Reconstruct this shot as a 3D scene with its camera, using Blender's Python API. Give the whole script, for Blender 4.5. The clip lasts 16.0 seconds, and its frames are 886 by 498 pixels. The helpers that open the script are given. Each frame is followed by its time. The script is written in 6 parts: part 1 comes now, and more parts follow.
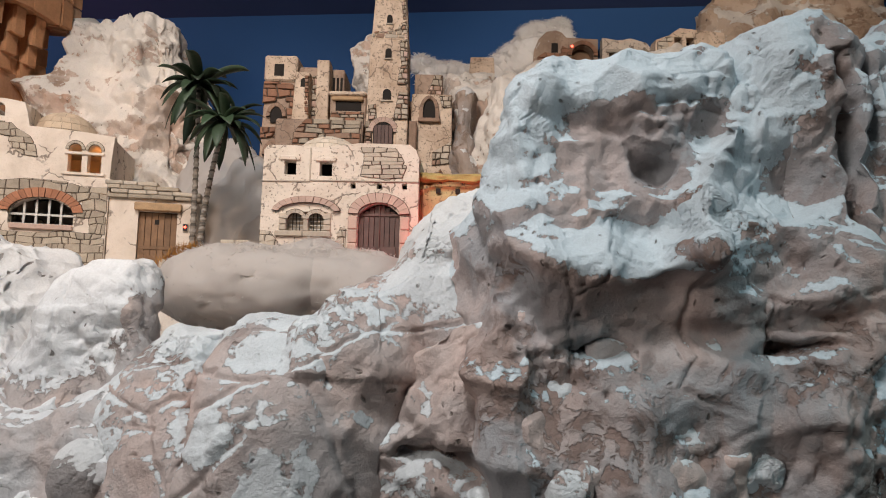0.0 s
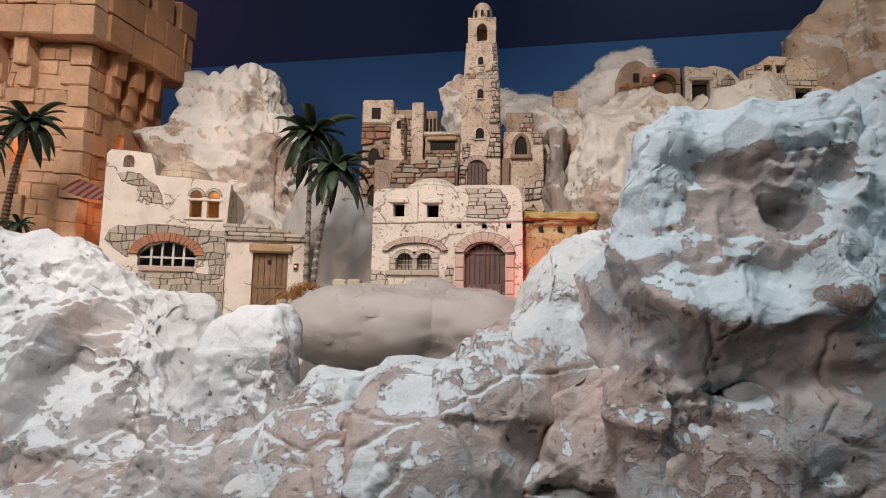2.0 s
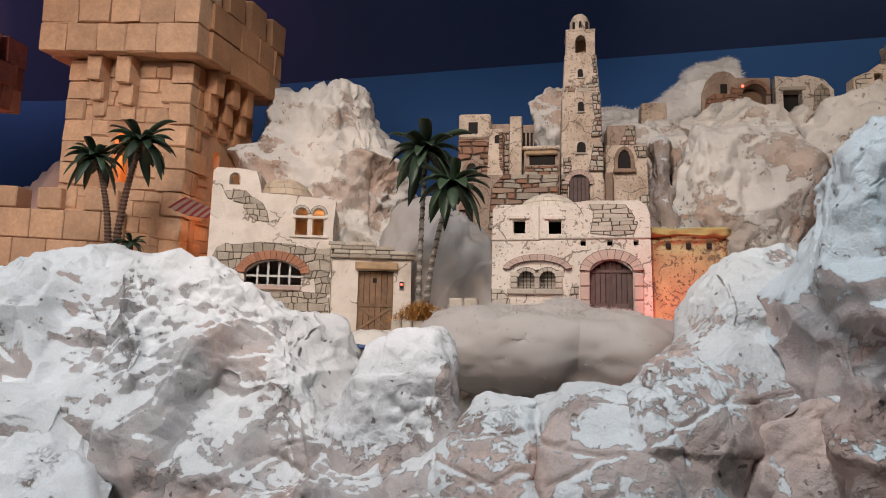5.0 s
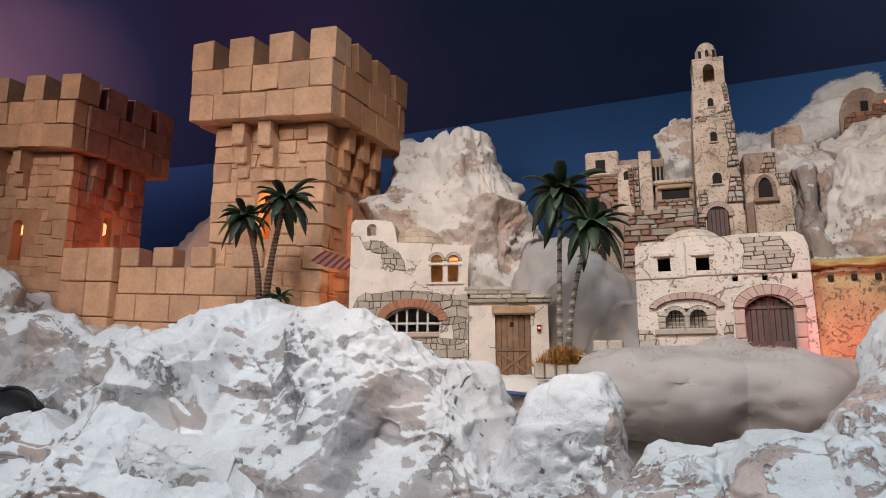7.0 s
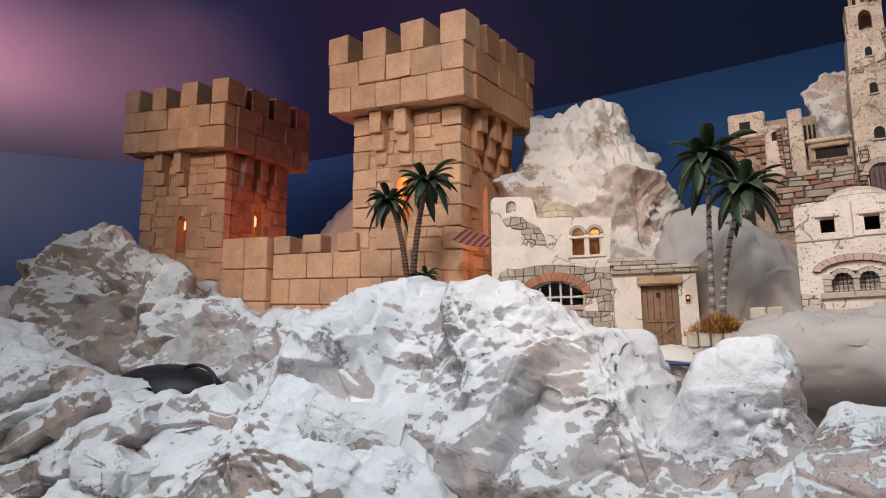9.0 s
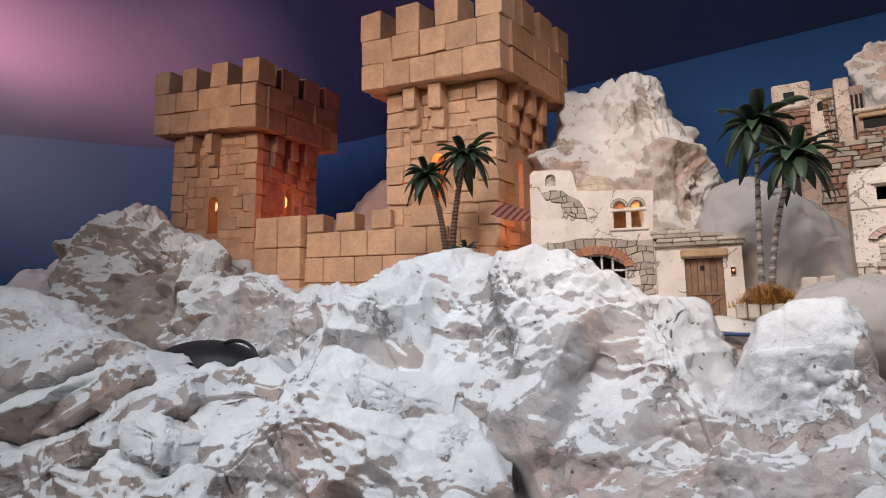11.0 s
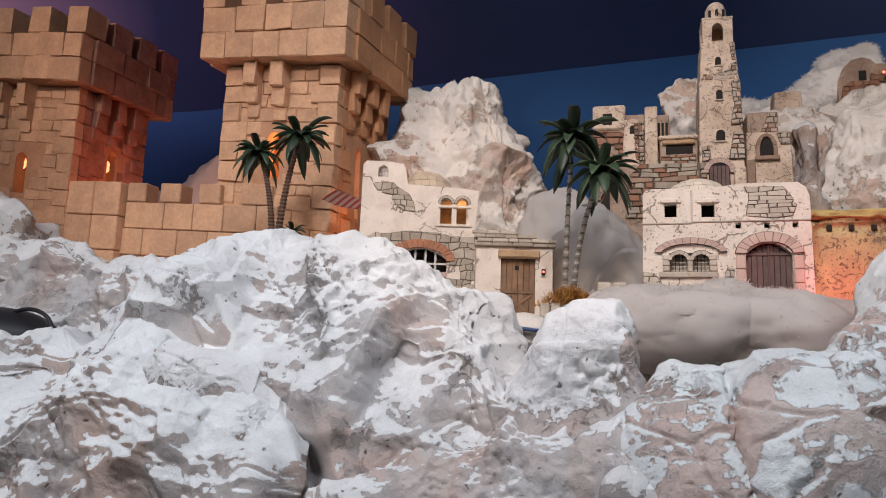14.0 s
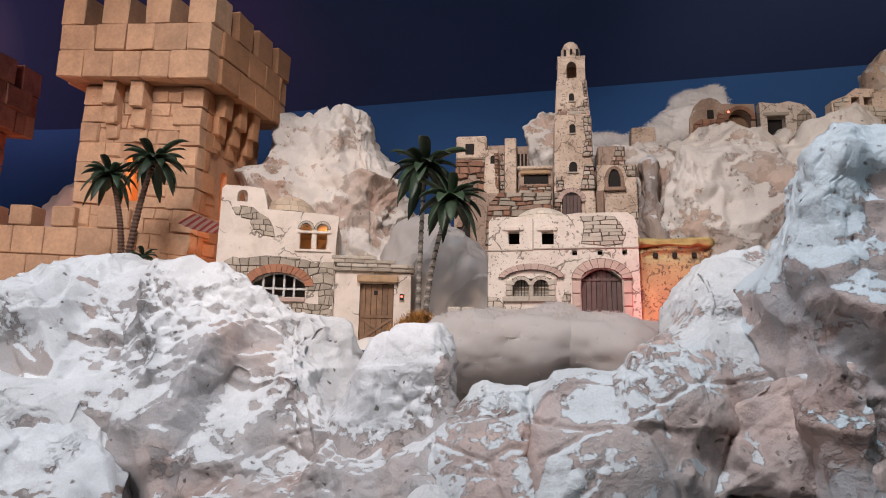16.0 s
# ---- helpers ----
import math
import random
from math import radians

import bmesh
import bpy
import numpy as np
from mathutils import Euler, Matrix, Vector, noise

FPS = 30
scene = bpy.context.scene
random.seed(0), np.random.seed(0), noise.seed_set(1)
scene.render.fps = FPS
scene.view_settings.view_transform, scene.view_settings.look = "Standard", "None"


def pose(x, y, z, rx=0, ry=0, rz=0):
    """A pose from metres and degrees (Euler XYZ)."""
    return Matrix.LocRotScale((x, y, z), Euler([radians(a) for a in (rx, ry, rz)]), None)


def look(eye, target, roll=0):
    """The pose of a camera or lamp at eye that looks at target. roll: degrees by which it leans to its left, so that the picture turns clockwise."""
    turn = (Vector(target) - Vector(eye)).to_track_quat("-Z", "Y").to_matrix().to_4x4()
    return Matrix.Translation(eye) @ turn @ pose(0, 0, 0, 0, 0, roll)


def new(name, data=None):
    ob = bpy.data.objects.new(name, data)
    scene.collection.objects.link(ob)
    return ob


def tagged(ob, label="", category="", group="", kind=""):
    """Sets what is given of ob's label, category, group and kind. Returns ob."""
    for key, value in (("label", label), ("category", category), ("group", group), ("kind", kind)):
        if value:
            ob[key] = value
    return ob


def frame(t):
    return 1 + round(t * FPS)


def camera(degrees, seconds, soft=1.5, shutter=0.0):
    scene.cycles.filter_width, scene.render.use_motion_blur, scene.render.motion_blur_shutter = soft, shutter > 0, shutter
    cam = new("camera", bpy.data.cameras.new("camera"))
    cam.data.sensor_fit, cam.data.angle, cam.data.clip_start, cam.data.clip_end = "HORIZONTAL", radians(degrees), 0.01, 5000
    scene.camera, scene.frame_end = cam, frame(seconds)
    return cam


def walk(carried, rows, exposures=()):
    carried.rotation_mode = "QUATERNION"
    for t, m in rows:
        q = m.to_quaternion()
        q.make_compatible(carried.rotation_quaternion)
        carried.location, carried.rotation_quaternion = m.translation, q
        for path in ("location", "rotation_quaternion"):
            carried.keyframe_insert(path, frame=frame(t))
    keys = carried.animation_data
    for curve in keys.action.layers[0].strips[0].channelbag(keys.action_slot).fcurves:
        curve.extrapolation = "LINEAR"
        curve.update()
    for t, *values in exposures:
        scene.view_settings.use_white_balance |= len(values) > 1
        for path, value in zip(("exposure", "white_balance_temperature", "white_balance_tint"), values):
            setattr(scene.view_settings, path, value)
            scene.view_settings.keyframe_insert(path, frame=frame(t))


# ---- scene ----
cam = camera(65.4, 16.0, 1.0)
METRES, EYE, TILT, LEAN, TURN = 1.0, 1.3, 5.5, -1.44, 0.0
ROWS = [
    (0.0, 0.0, 0.0, 0.0, 0.0, 0.0, 0.0),
    (0.5, -0.0393, -0.0302, 0.0172, 1.66, 0.89, 0.12),
    (1.0, -0.069, -0.0469, 0.0244, 3.72, 1.22, 0.86),
    (1.5, -0.0864, -0.0566, 0.0306, 4.7, 1.66, 0.93),
    (2.0, -0.1099, -0.0657, 0.0378, 5.1, 1.95, 0.91),
    (2.5, -0.1528, -0.062, 0.0373, 4.91, 1.65, 0.46),
    (3.0, -0.2044, -0.0505, 0.0399, 3.2, 1.66, 0.09),
    (3.5, -0.2506, -0.0452, 0.035, 3.46, 1.42, 0.52),
    (4.0, -0.2967, -0.0381, 0.0425, 4.15, 1.76, 0.36),
    (6.5, -0.4127, -0.0469, 0.0652, 14.09, 5.94, 2.77),
    (7.0, -0.4434, -0.0575, 0.0709, 16.29, 6.71, 2.86),
    (7.5, -0.4606, -0.0559, 0.067, 19.84, 6.66, 3.51),
    (8.0, -0.4462, -0.0865, 0.0682, 21.97, 6.77, 3.74),
    (8.5, -0.4751, -0.1055, 0.0495, 24.56, 6.02, 3.9),
    (9.0, -0.5069, -0.1129, 0.0471, 26.08, 6.03, 4.29),
    (9.5, -0.537, -0.1113, 0.0416, 27.77, 5.78, 4.61),
    (12.0, -0.5893, -0.1361, -0.0169, 26.17, 4.64, 3.72),
    (12.5, -0.5893, -0.1226, -0.0289, 24.66, 4.37, 3.13),
    (13.0, -0.5767, -0.1154, -0.0354, 22.16, 4.04, 2.49),
    (13.5, -0.5531, -0.1095, -0.0301, 18.48, 3.47, 1.34),
    (14.0, -0.5132, -0.1214, -0.0124, 14.62, 4.07, 0.77),
    (14.5, -0.4804, -0.1287, -0.0108, 11.72, 4.32, 0.58),
    (15.0, -0.4419, -0.1207, -0.0188, 9.47, 4.34, 0.66),
    (15.5, -0.3938, -0.1251, -0.0138, 8.65, 5.55, 1.1),
    (16.0, -0.3457, -0.1228, -0.0147, 7.33, 5.96, 1.17),
]
walk(cam, [(t, pose(0, 0, EYE, TILT, LEAN, TURN) @ pose(METRES * x, METRES * y, METRES * z, 90 + pitch, roll, yaw)) for t, x, y, z, yaw, pitch, roll in ROWS],
    [(0.0, -0.06, 6900, 10), (2.0, -0.13, 6750, 10), (4.0, -0.23, 6700, 10), (6.5, -0.24, 6450, 9), (8.0, -0.14, 6350, 9), (9.5, -0.11, 6400, 9.5), (12.0, -0.09, 6450, 12), (13.5, -0.16, 6450, 12), (16.0, -0.12, 6450, 13)])

# ---- light ----
world = bpy.data.worlds.new("room_air")
scene.world = world
world.use_nodes = True
world.node_tree.nodes["Background"].inputs[0].default_value = (0.55, 0.62, 0.75, 1)
world.node_tree.nodes["Background"].inputs[1].default_value = 0.12


def lamp(name, kind, m, energy, colour, size=0.1, spot=60, blend=0.5):
    data = bpy.data.lights.new(name, kind)
    data.energy, data.color = energy, colour
    if kind == "AREA":
        data.shape, data.size = "DISK", size
    else:
        data.shadow_soft_size = size
    if kind == "SPOT":
        data.spot_size, data.spot_blend = radians(spot), blend
    ob = new(name, data)
    ob.matrix_world = m
    return ob


# a soft fill added behind the visitor, the exhibition's spotlights and a fill added for the hills, the coloured lamps
# of the scenery
lamp("room_fill", "AREA", look((-2.2, -1.4, 2.9), (-0.9, 1.5, 1.5)), 46, (0.95, 0.93, 0.94), 1.3)
lamp("cool_spotlight", "SPOT", look((-0.55, -0.15, 3.45), (-0.7, 1.5, 1.62)), 178, (0.91, 0.94, 1.0), 0.16, 86, 0.9)
lamp("cool_spotlight", "SPOT", look((-2.2, -0.1, 3.4), (-2.05, 1.35, 1.25)), 48, (0.82, 0.93, 1.0), 0.16, 62, 0.9)
lamp("warm_spotlight", "SPOT", look((-0.7, -0.7, 3.2), (-0.5, 2.1, 1.75)), 122, (1.0, 0.69, 0.48), 0.10, 45, 0.7)
lamp("hill_fill", "SPOT", look((0.5, -0.4, 3.3), (0.95, 2.9, 2.55)), 190, (1.0, 0.84, 0.72), 0.10, 38, 0.9)
lamp("castle_spotlight", "SPOT", look((-3.4, -0.6, 3.1), (-2.25, 2.0, 2.35)), 128, (1.0, 0.68, 0.52), 0.12, 44, 1.0)
lamp("cloud_lamp", "SPOT", look((-4.6, -0.6, 2.3), (-4.6, 2.1, 3.05)), 180, (1.0, 0.84, 0.92), 0.15, 62, 1.0)
lamp("pink_lamp", "SPOT", look((-5.0, 0.1, 2.6), (-3.95, 2.5, 3.45)), 235, (1.0, 0.30, 0.50), 0.15, 48, 1.0)
lamp("magenta_lamp", "SPOT", look((-2.3, 2.2, 2.3), (-2.05, 2.95, 3.25)), 15, (1.0, 0.14, 0.32), 0.1, 95, 1.0)
lamp("cyan_lamp", "SPOT", look((1.3, 0.1, 2.9), (0.45, 1.05, 1.45)), 31, (0.66, 0.89, 1.0), 0.08, 62, 0.8)
lamp("cyan_lamp", "SPOT", look((1.6, 0.1, 1.75), (0.55, 1.0, 1.12)), 11, (0.52, 0.88, 1.0), 0.06, 34, 0.9)
lamp("red_lamp", "POINT", pose(0.02, 1.64, 1.45), 0.7, (1.0, 0.055, 0.075), 0.02)
lamp("orange_lamp", "POINT", pose(-1.36, 2.02, 1.72), 0.18, (1.0, 0.36, 0.12), 0.02)
lamp("orange_lamp", "POINT", pose(-2.38, 2.26, 1.92), 1.8, (1.0, 0.25, 0.12), 0.02)


# ---- materials ----
def nodes_of(name):
    m = bpy.data.materials.new(name)
    m.use_nodes = True
    nt = m.node_tree
    return m, nt, nt.nodes["Principled BSDF"]


def noise_node(nt, pos, scale, detail=4.0, rough=0.6, dist=0.0):
    n = nt.nodes.new("ShaderNodeTexNoise")
    n.inputs["Scale"].default_value, n.inputs["Detail"].default_value = scale, detail
    n.inputs["Roughness"].default_value, n.inputs["Distortion"].default_value = rough, dist
    nt.links.new(pos, n.inputs["Vector"])
    return n.outputs["Fac"]


def ramp(nt, fac, stops):
    r = nt.nodes.new("ShaderNodeValToRGB")
    while len(r.color_ramp.elements) < len(stops):
        r.color_ramp.elements.new(0.5)
    for e, (p, c) in zip(r.color_ramp.elements, stops):
        e.position = p
        e.color = (*c, 1) if not isinstance(c, (int, float)) else (c, c, c, 1)
    nt.links.new(fac, r.inputs[0])
    return r.outputs[0]


def blend(nt, fac, a, b, mode="MIX"):
    n = nt.nodes.new("ShaderNodeMix")
    n.data_type, n.blend_type = "RGBA", mode
    for value, socket in ((fac, n.inputs[0]), (a, n.inputs[6]), (b, n.inputs[7])):
        if isinstance(value, (int, float)):
            socket.default_value = value
        elif isinstance(value, tuple):
            socket.default_value = (*value, 1)
        else:
            nt.links.new(value, socket)
    return n.outputs[2]


def calc(nt, op, a, b):
    n = nt.nodes.new("ShaderNodeMath")
    n.operation = op
    n.use_clamp = True
    for value, socket in ((a, n.inputs[0]), (b, n.inputs[1])):
        if isinstance(value, (int, float)):
            socket.default_value = value
        else:
            nt.links.new(value, socket)
    return n.outputs[0]


def relief(nt, bsdf, height, strength, distance):
    b = nt.nodes.new("ShaderNodeBump")
    b.inputs["Strength"].default_value, b.inputs["Distance"].default_value = strength, distance
    nt.links.new(height, b.inputs["Height"])
    nt.links.new(b.outputs[0], bsdf.inputs["Normal"])


def position(nt):
    return nt.nodes.new("ShaderNodeNewGeometry").outputs["Position"]


def plain(name, colour, rough=0.7, spread=0.25, scale=30, bump=0.2, metal=0.0, vary=0.0):
    """A surface of one colour with two sizes of mottling and a fine relief."""
    m, nt, b = nodes_of(name)
    pos = position(nt)
    big, fine = noise_node(nt, pos, scale), noise_node(nt, pos, scale * 7, 5)
    dark = tuple(c * (1 - spread) for c in colour)
    light = tuple(min(1, c * (1 + spread)) for c in colour)
    col = ramp(nt, big, [(0.3, dark), (0.7, light)])
    col = blend(nt, 0.35, col, ramp(nt, fine, [(0.35, dark), (0.65, light)]))
    if vary:
        info = nt.nodes.new("ShaderNodeObjectInfo")
        col = blend(nt, 1.0, col, ramp(nt, info.outputs["Random"], [(0.0, 1 - vary), (1.0, 1.0)]), "MULTIPLY")
    nt.links.new(col, b.inputs["Base Color"])
    b.inputs["Roughness"].default_value, b.inputs["Metallic"].default_value = rough, metal
    relief(nt, b, fine, bump, 0.004)
    return m


def shifted(nt, vec, scale, amount, offset):
    """Coordinates bent by a noise, for ragged outlines."""
    wob = nt.nodes.new("ShaderNodeTexNoise")
    wob.inputs["Scale"].default_value, wob.inputs["Detail"].default_value = scale, 3
    nt.links.new(vec, wob.inputs["Vector"])
    n = nt.nodes.new("ShaderNodeVectorMath")
    n.operation = "MULTIPLY_ADD"
    nt.links.new(wob.outputs["Color"], n.inputs[0])
    n.inputs[1].default_value = (amount, amount, amount)
    nt.links.new(vec, n.inputs[2])
    m = nt.nodes.new("ShaderNodeVectorMath")
    m.operation = "ADD"
    nt.links.new(n.outputs[0], m.inputs[0])
    m.inputs[1].default_value = offset
    return m.outputs[0]


def chips(nt, vec, scale):
    """Heights of small tilted faces, as of chipped plaster."""
    v = nt.nodes.new("ShaderNodeTexVoronoi")
    v.inputs["Scale"].default_value = scale
    nt.links.new(vec, v.inputs["Vector"])
    d = nt.nodes.new("ShaderNodeVectorMath")
    d.operation = "SUBTRACT"
    nt.links.new(vec, d.inputs[0])
    nt.links.new(v.outputs["Position"], d.inputs[1])
    c = nt.nodes.new("ShaderNodeVectorMath")
    c.operation = "SUBTRACT"
    nt.links.new(v.outputs["Color"], c.inputs[0])
    c.inputs[1].default_value = (0.5, 0.5, 0.5)
    dot = nt.nodes.new("ShaderNodeVectorMath")
    dot.operation = "DOT_PRODUCT"
    nt.links.new(d.outputs[0], dot.inputs[0])
    nt.links.new(c.outputs[0], dot.inputs[1])
    out = nt.nodes.new("ShaderNodeMath")
    out.operation = "MULTIPLY_ADD"
    nt.links.new(dot.outputs["Value"], out.inputs[0])
    out.inputs[1].default_value, out.inputs[2].default_value = scale * 0.7, 0.5
    return out.outputs[0]


def rock_paint(name, body, patch, stain, white, white_amount=0.5, scale=1.0, up=0.22, seed=0.0, run=None, grey=(0.50, 0.485, 0.48), stains=0.6):
    """Plaster rock: soft fields of colour, ragged stains, and thick white paint dragged over the upper sides in torn patches."""
    m, nt, b = nodes_of(name)
    geo = nt.nodes.new("ShaderNodeNewGeometry")
    pos = shifted(nt, geo.outputs["Position"], 13 * scale, 0.07 / scale, (seed, seed * 0.7, -seed))
    big = noise_node(nt, pos, 4.2 * scale, 3, 0.5)
    mid = noise_node(nt, pos, 9 * scale, 7, 0.58)
    torn = noise_node(nt, pos, 4.6 * scale, 11, 0.58)
    raw = geo.outputs["Position"]
    fine = noise_node(nt, raw, 70 * scale, 6, 0.70)
    grain = noise_node(nt, raw, 260 * scale, 3, 0.6)
    col = blend(nt, ramp(nt, big, [(0.40, 0.0), (0.60, 1.0)]), body, patch)
    field = noise_node(nt, shifted(nt, pos, 5, 0.1, (1.7, 0.3, 2.9)), 5.5 * scale, 6, 0.5)
    col = blend(nt, ramp(nt, field, [(0.40, 0.0), (0.60, 0.9)]), col, grey)
    crumb = ramp(nt, noise_node(nt, shifted(nt, pos, 3, 0.1, (5.7, 2.3, 0.9)), 6.5 * scale, 4, 0.55), [(0.57, 0.0), (0.64, 1.0)])
    flake = ramp(nt, noise_node(nt, pos, 48 * scale, 6, 0.62), [(0.47, 0.0), (0.53, 1.0)])
    loss = calc(nt, "MULTIPLY", crumb, flake)
    col = blend(nt, ramp(nt, mid, [(0.54, 0.0), (0.565, stains)]), col, stain)
    if run:
        other = noise_node(nt, shifted(nt, pos, 20, 0.03, (3.1, 1.7, 0.4)), 10 * scale, 8, 0.62)
        col = blend(nt, ramp(nt, other, [(0.555, 0.0), (0.575, 0.9)]), col, run)
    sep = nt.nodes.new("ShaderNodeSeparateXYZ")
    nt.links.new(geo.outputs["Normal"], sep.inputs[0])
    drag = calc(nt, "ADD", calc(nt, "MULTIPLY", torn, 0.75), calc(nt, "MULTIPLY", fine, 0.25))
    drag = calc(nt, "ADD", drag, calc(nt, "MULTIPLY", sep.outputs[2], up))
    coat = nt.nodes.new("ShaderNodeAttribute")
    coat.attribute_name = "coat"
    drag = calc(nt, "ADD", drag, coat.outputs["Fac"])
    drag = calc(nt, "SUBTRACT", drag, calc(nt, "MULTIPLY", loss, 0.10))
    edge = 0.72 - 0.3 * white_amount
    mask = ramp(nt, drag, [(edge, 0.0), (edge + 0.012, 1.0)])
    tone = blend(nt, ramp(nt, mid, [(0.35, 0.0), (0.65, 1.0)]), white, tuple(c * 0.86 for c in white))
    col = blend(nt, calc(nt, "MULTIPLY", loss, 0.85), col, stain)
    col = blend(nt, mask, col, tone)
    pit = nt.nodes.new("ShaderNodeTexVoronoi")
    pit.inputs["Scale"].default_value = 34 * scale
    nt.links.new(pos, pit.inputs["Vector"])
    hole = calc(nt, "MULTIPLY", ramp(nt, pit.outputs["Distance"], [(0.08, 1.0), (0.15, 0.0)]), ramp(nt, mid, [(0.50, 0.0), (0.54, 1.0)]))
    col = blend(nt, calc(nt, "MULTIPLY", hole, 0.75), col, (0.10, 0.075, 0.06))
    col = blend(nt, 0.6, col, ramp(nt, grain, [(0.3, 0.82), (0.7, 1.0)]), "MULTIPLY")
    nt.links.new(col, b.inputs["Base Color"])
    b.inputs["Roughness"].default_value = 0.88
    b.inputs["Specular IOR Level"].default_value = 0.25
    height = calc(nt, "ADD", calc(nt, "MULTIPLY", chips(nt, pos, 16 * scale), 0.22), calc(nt, "MULTIPLY", chips(nt, pos, 46 * scale), 0.13))
    height = calc(nt, "ADD", height, calc(nt, "MULTIPLY", fine, 0.30))
    height = calc(nt, "SUBTRACT", height, calc(nt, "MULTIPLY", loss, 0.20))
    height = calc(nt, "ADD", height, calc(nt, "MULTIPLY", grain, 0.06))
    height = calc(nt, "ADD", height, calc(nt, "MULTIPLY", mask, 0.14))
    height = calc(nt, "SUBTRACT", height, calc(nt, "MULTIPLY", hole, 0.2))
    relief(nt, b, height, 0.9, 0.018 / scale)
    return m


def house_plaster(name, colour, dirt, speck=0.0, speck_colour=(0.25, 0.19, 0.15)):
    """Hand-coloured plaster: mottled, with hairline cracks, rubbed-in dirt and, where asked for, dark pitted specks."""
    m, nt, b = nodes_of(name)
    pos = position(nt)
    big, mid, fine = noise_node(nt, pos, 12, 4, 0.6, 0.5), noise_node(nt, pos, 45, 5, 0.65), noise_node(nt, pos, 190, 4, 0.6)
    col = blend(nt, ramp(nt, big, [(0.40, 0.0), (0.72, 0.75)]), colour, dirt)
    col = blend(nt, ramp(nt, mid, [(0.55, 0.0), (0.75, 0.5)]), col, dirt)
    add = nt.nodes.new("ShaderNodeVectorMath")
    add.operation = "MULTIPLY_ADD"
    wob = nt.nodes.new("ShaderNodeTexNoise")
    wob.inputs["Scale"].default_value = 30
    nt.links.new(pos, wob.inputs["Vector"])
    nt.links.new(wob.outputs["Color"], add.inputs[0])
    add.inputs[1].default_value = (0.05, 0.05, 0.05)
    nt.links.new(pos, add.inputs[2])
    vor = nt.nodes.new("ShaderNodeTexVoronoi")
    vor.feature = "DISTANCE_TO_EDGE"
    vor.inputs["Scale"].default_value = 9
    nt.links.new(add.outputs[0], vor.inputs["Vector"])
    crack = calc(nt, "MULTIPLY", ramp(nt, vor.outputs["Distance"], [(0.010, 1.0), (0.020, 0.0)]), ramp(nt, big, [(0.47, 0.0), (0.53, 1.0)]))
    col = blend(nt, calc(nt, "MULTIPLY", crack, 0.8), col, (0.16, 0.12, 0.09))
    height = calc(nt, "SUBTRACT", calc(nt, "MULTIPLY", fine, 0.5), calc(nt, "MULTIPLY", crack, 0.5))
    if speck:
        hit = ramp(nt, noise_node(nt, pos, 130, 3, 0.55), [(0.66 - 0.06 * speck, 0.0), (0.70 - 0.06 * speck, 1.0)])
        hit = calc(nt, "MULTIPLY", hit, ramp(nt, mid, [(0.40, 0.0), (0.5, 1.0)]))
        col = blend(nt, calc(nt, "MULTIPLY", hit, 0.85), col, speck_colour)
        height = calc(nt, "SUBTRACT", height, calc(nt, "MULTIPLY", hit, 0.4))
    nt.links.new(col, b.inputs["Base Color"])
    b.inputs["Roughness"].default_value = 0.85
    relief(nt, b, height, 0.8, 0.006)
    return m


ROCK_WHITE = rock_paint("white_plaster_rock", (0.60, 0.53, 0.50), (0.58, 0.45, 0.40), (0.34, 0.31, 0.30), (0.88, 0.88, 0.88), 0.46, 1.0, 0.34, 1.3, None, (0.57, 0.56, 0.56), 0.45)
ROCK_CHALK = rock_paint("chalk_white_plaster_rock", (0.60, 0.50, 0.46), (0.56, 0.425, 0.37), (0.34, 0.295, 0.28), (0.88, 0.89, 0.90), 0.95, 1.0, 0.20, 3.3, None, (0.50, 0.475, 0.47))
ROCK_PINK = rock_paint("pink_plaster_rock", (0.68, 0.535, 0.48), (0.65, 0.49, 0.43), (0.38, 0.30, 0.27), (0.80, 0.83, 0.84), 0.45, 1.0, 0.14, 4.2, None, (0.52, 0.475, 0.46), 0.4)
# blue-white paint whose blue also holds the cyan lamp's tint
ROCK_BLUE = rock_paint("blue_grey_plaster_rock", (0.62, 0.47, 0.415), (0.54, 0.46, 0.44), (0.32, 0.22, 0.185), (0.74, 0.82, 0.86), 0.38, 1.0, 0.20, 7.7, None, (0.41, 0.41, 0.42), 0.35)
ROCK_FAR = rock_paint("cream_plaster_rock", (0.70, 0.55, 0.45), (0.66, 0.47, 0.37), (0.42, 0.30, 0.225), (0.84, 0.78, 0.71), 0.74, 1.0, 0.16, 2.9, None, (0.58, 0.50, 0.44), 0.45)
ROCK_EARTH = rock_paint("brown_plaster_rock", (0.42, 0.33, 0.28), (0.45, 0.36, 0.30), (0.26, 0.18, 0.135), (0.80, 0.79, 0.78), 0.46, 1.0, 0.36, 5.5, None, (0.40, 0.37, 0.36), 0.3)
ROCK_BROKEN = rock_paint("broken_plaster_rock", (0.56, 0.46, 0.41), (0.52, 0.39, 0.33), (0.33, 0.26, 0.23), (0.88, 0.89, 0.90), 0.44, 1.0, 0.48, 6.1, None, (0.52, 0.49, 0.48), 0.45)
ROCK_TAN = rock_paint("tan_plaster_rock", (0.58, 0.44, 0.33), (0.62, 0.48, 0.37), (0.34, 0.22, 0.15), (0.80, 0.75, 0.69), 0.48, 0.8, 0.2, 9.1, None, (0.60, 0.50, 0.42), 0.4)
PLASTER = house_plaster("white_cracked_plaster", (0.79, 0.685, 0.59), (0.58, 0.48, 0.39))
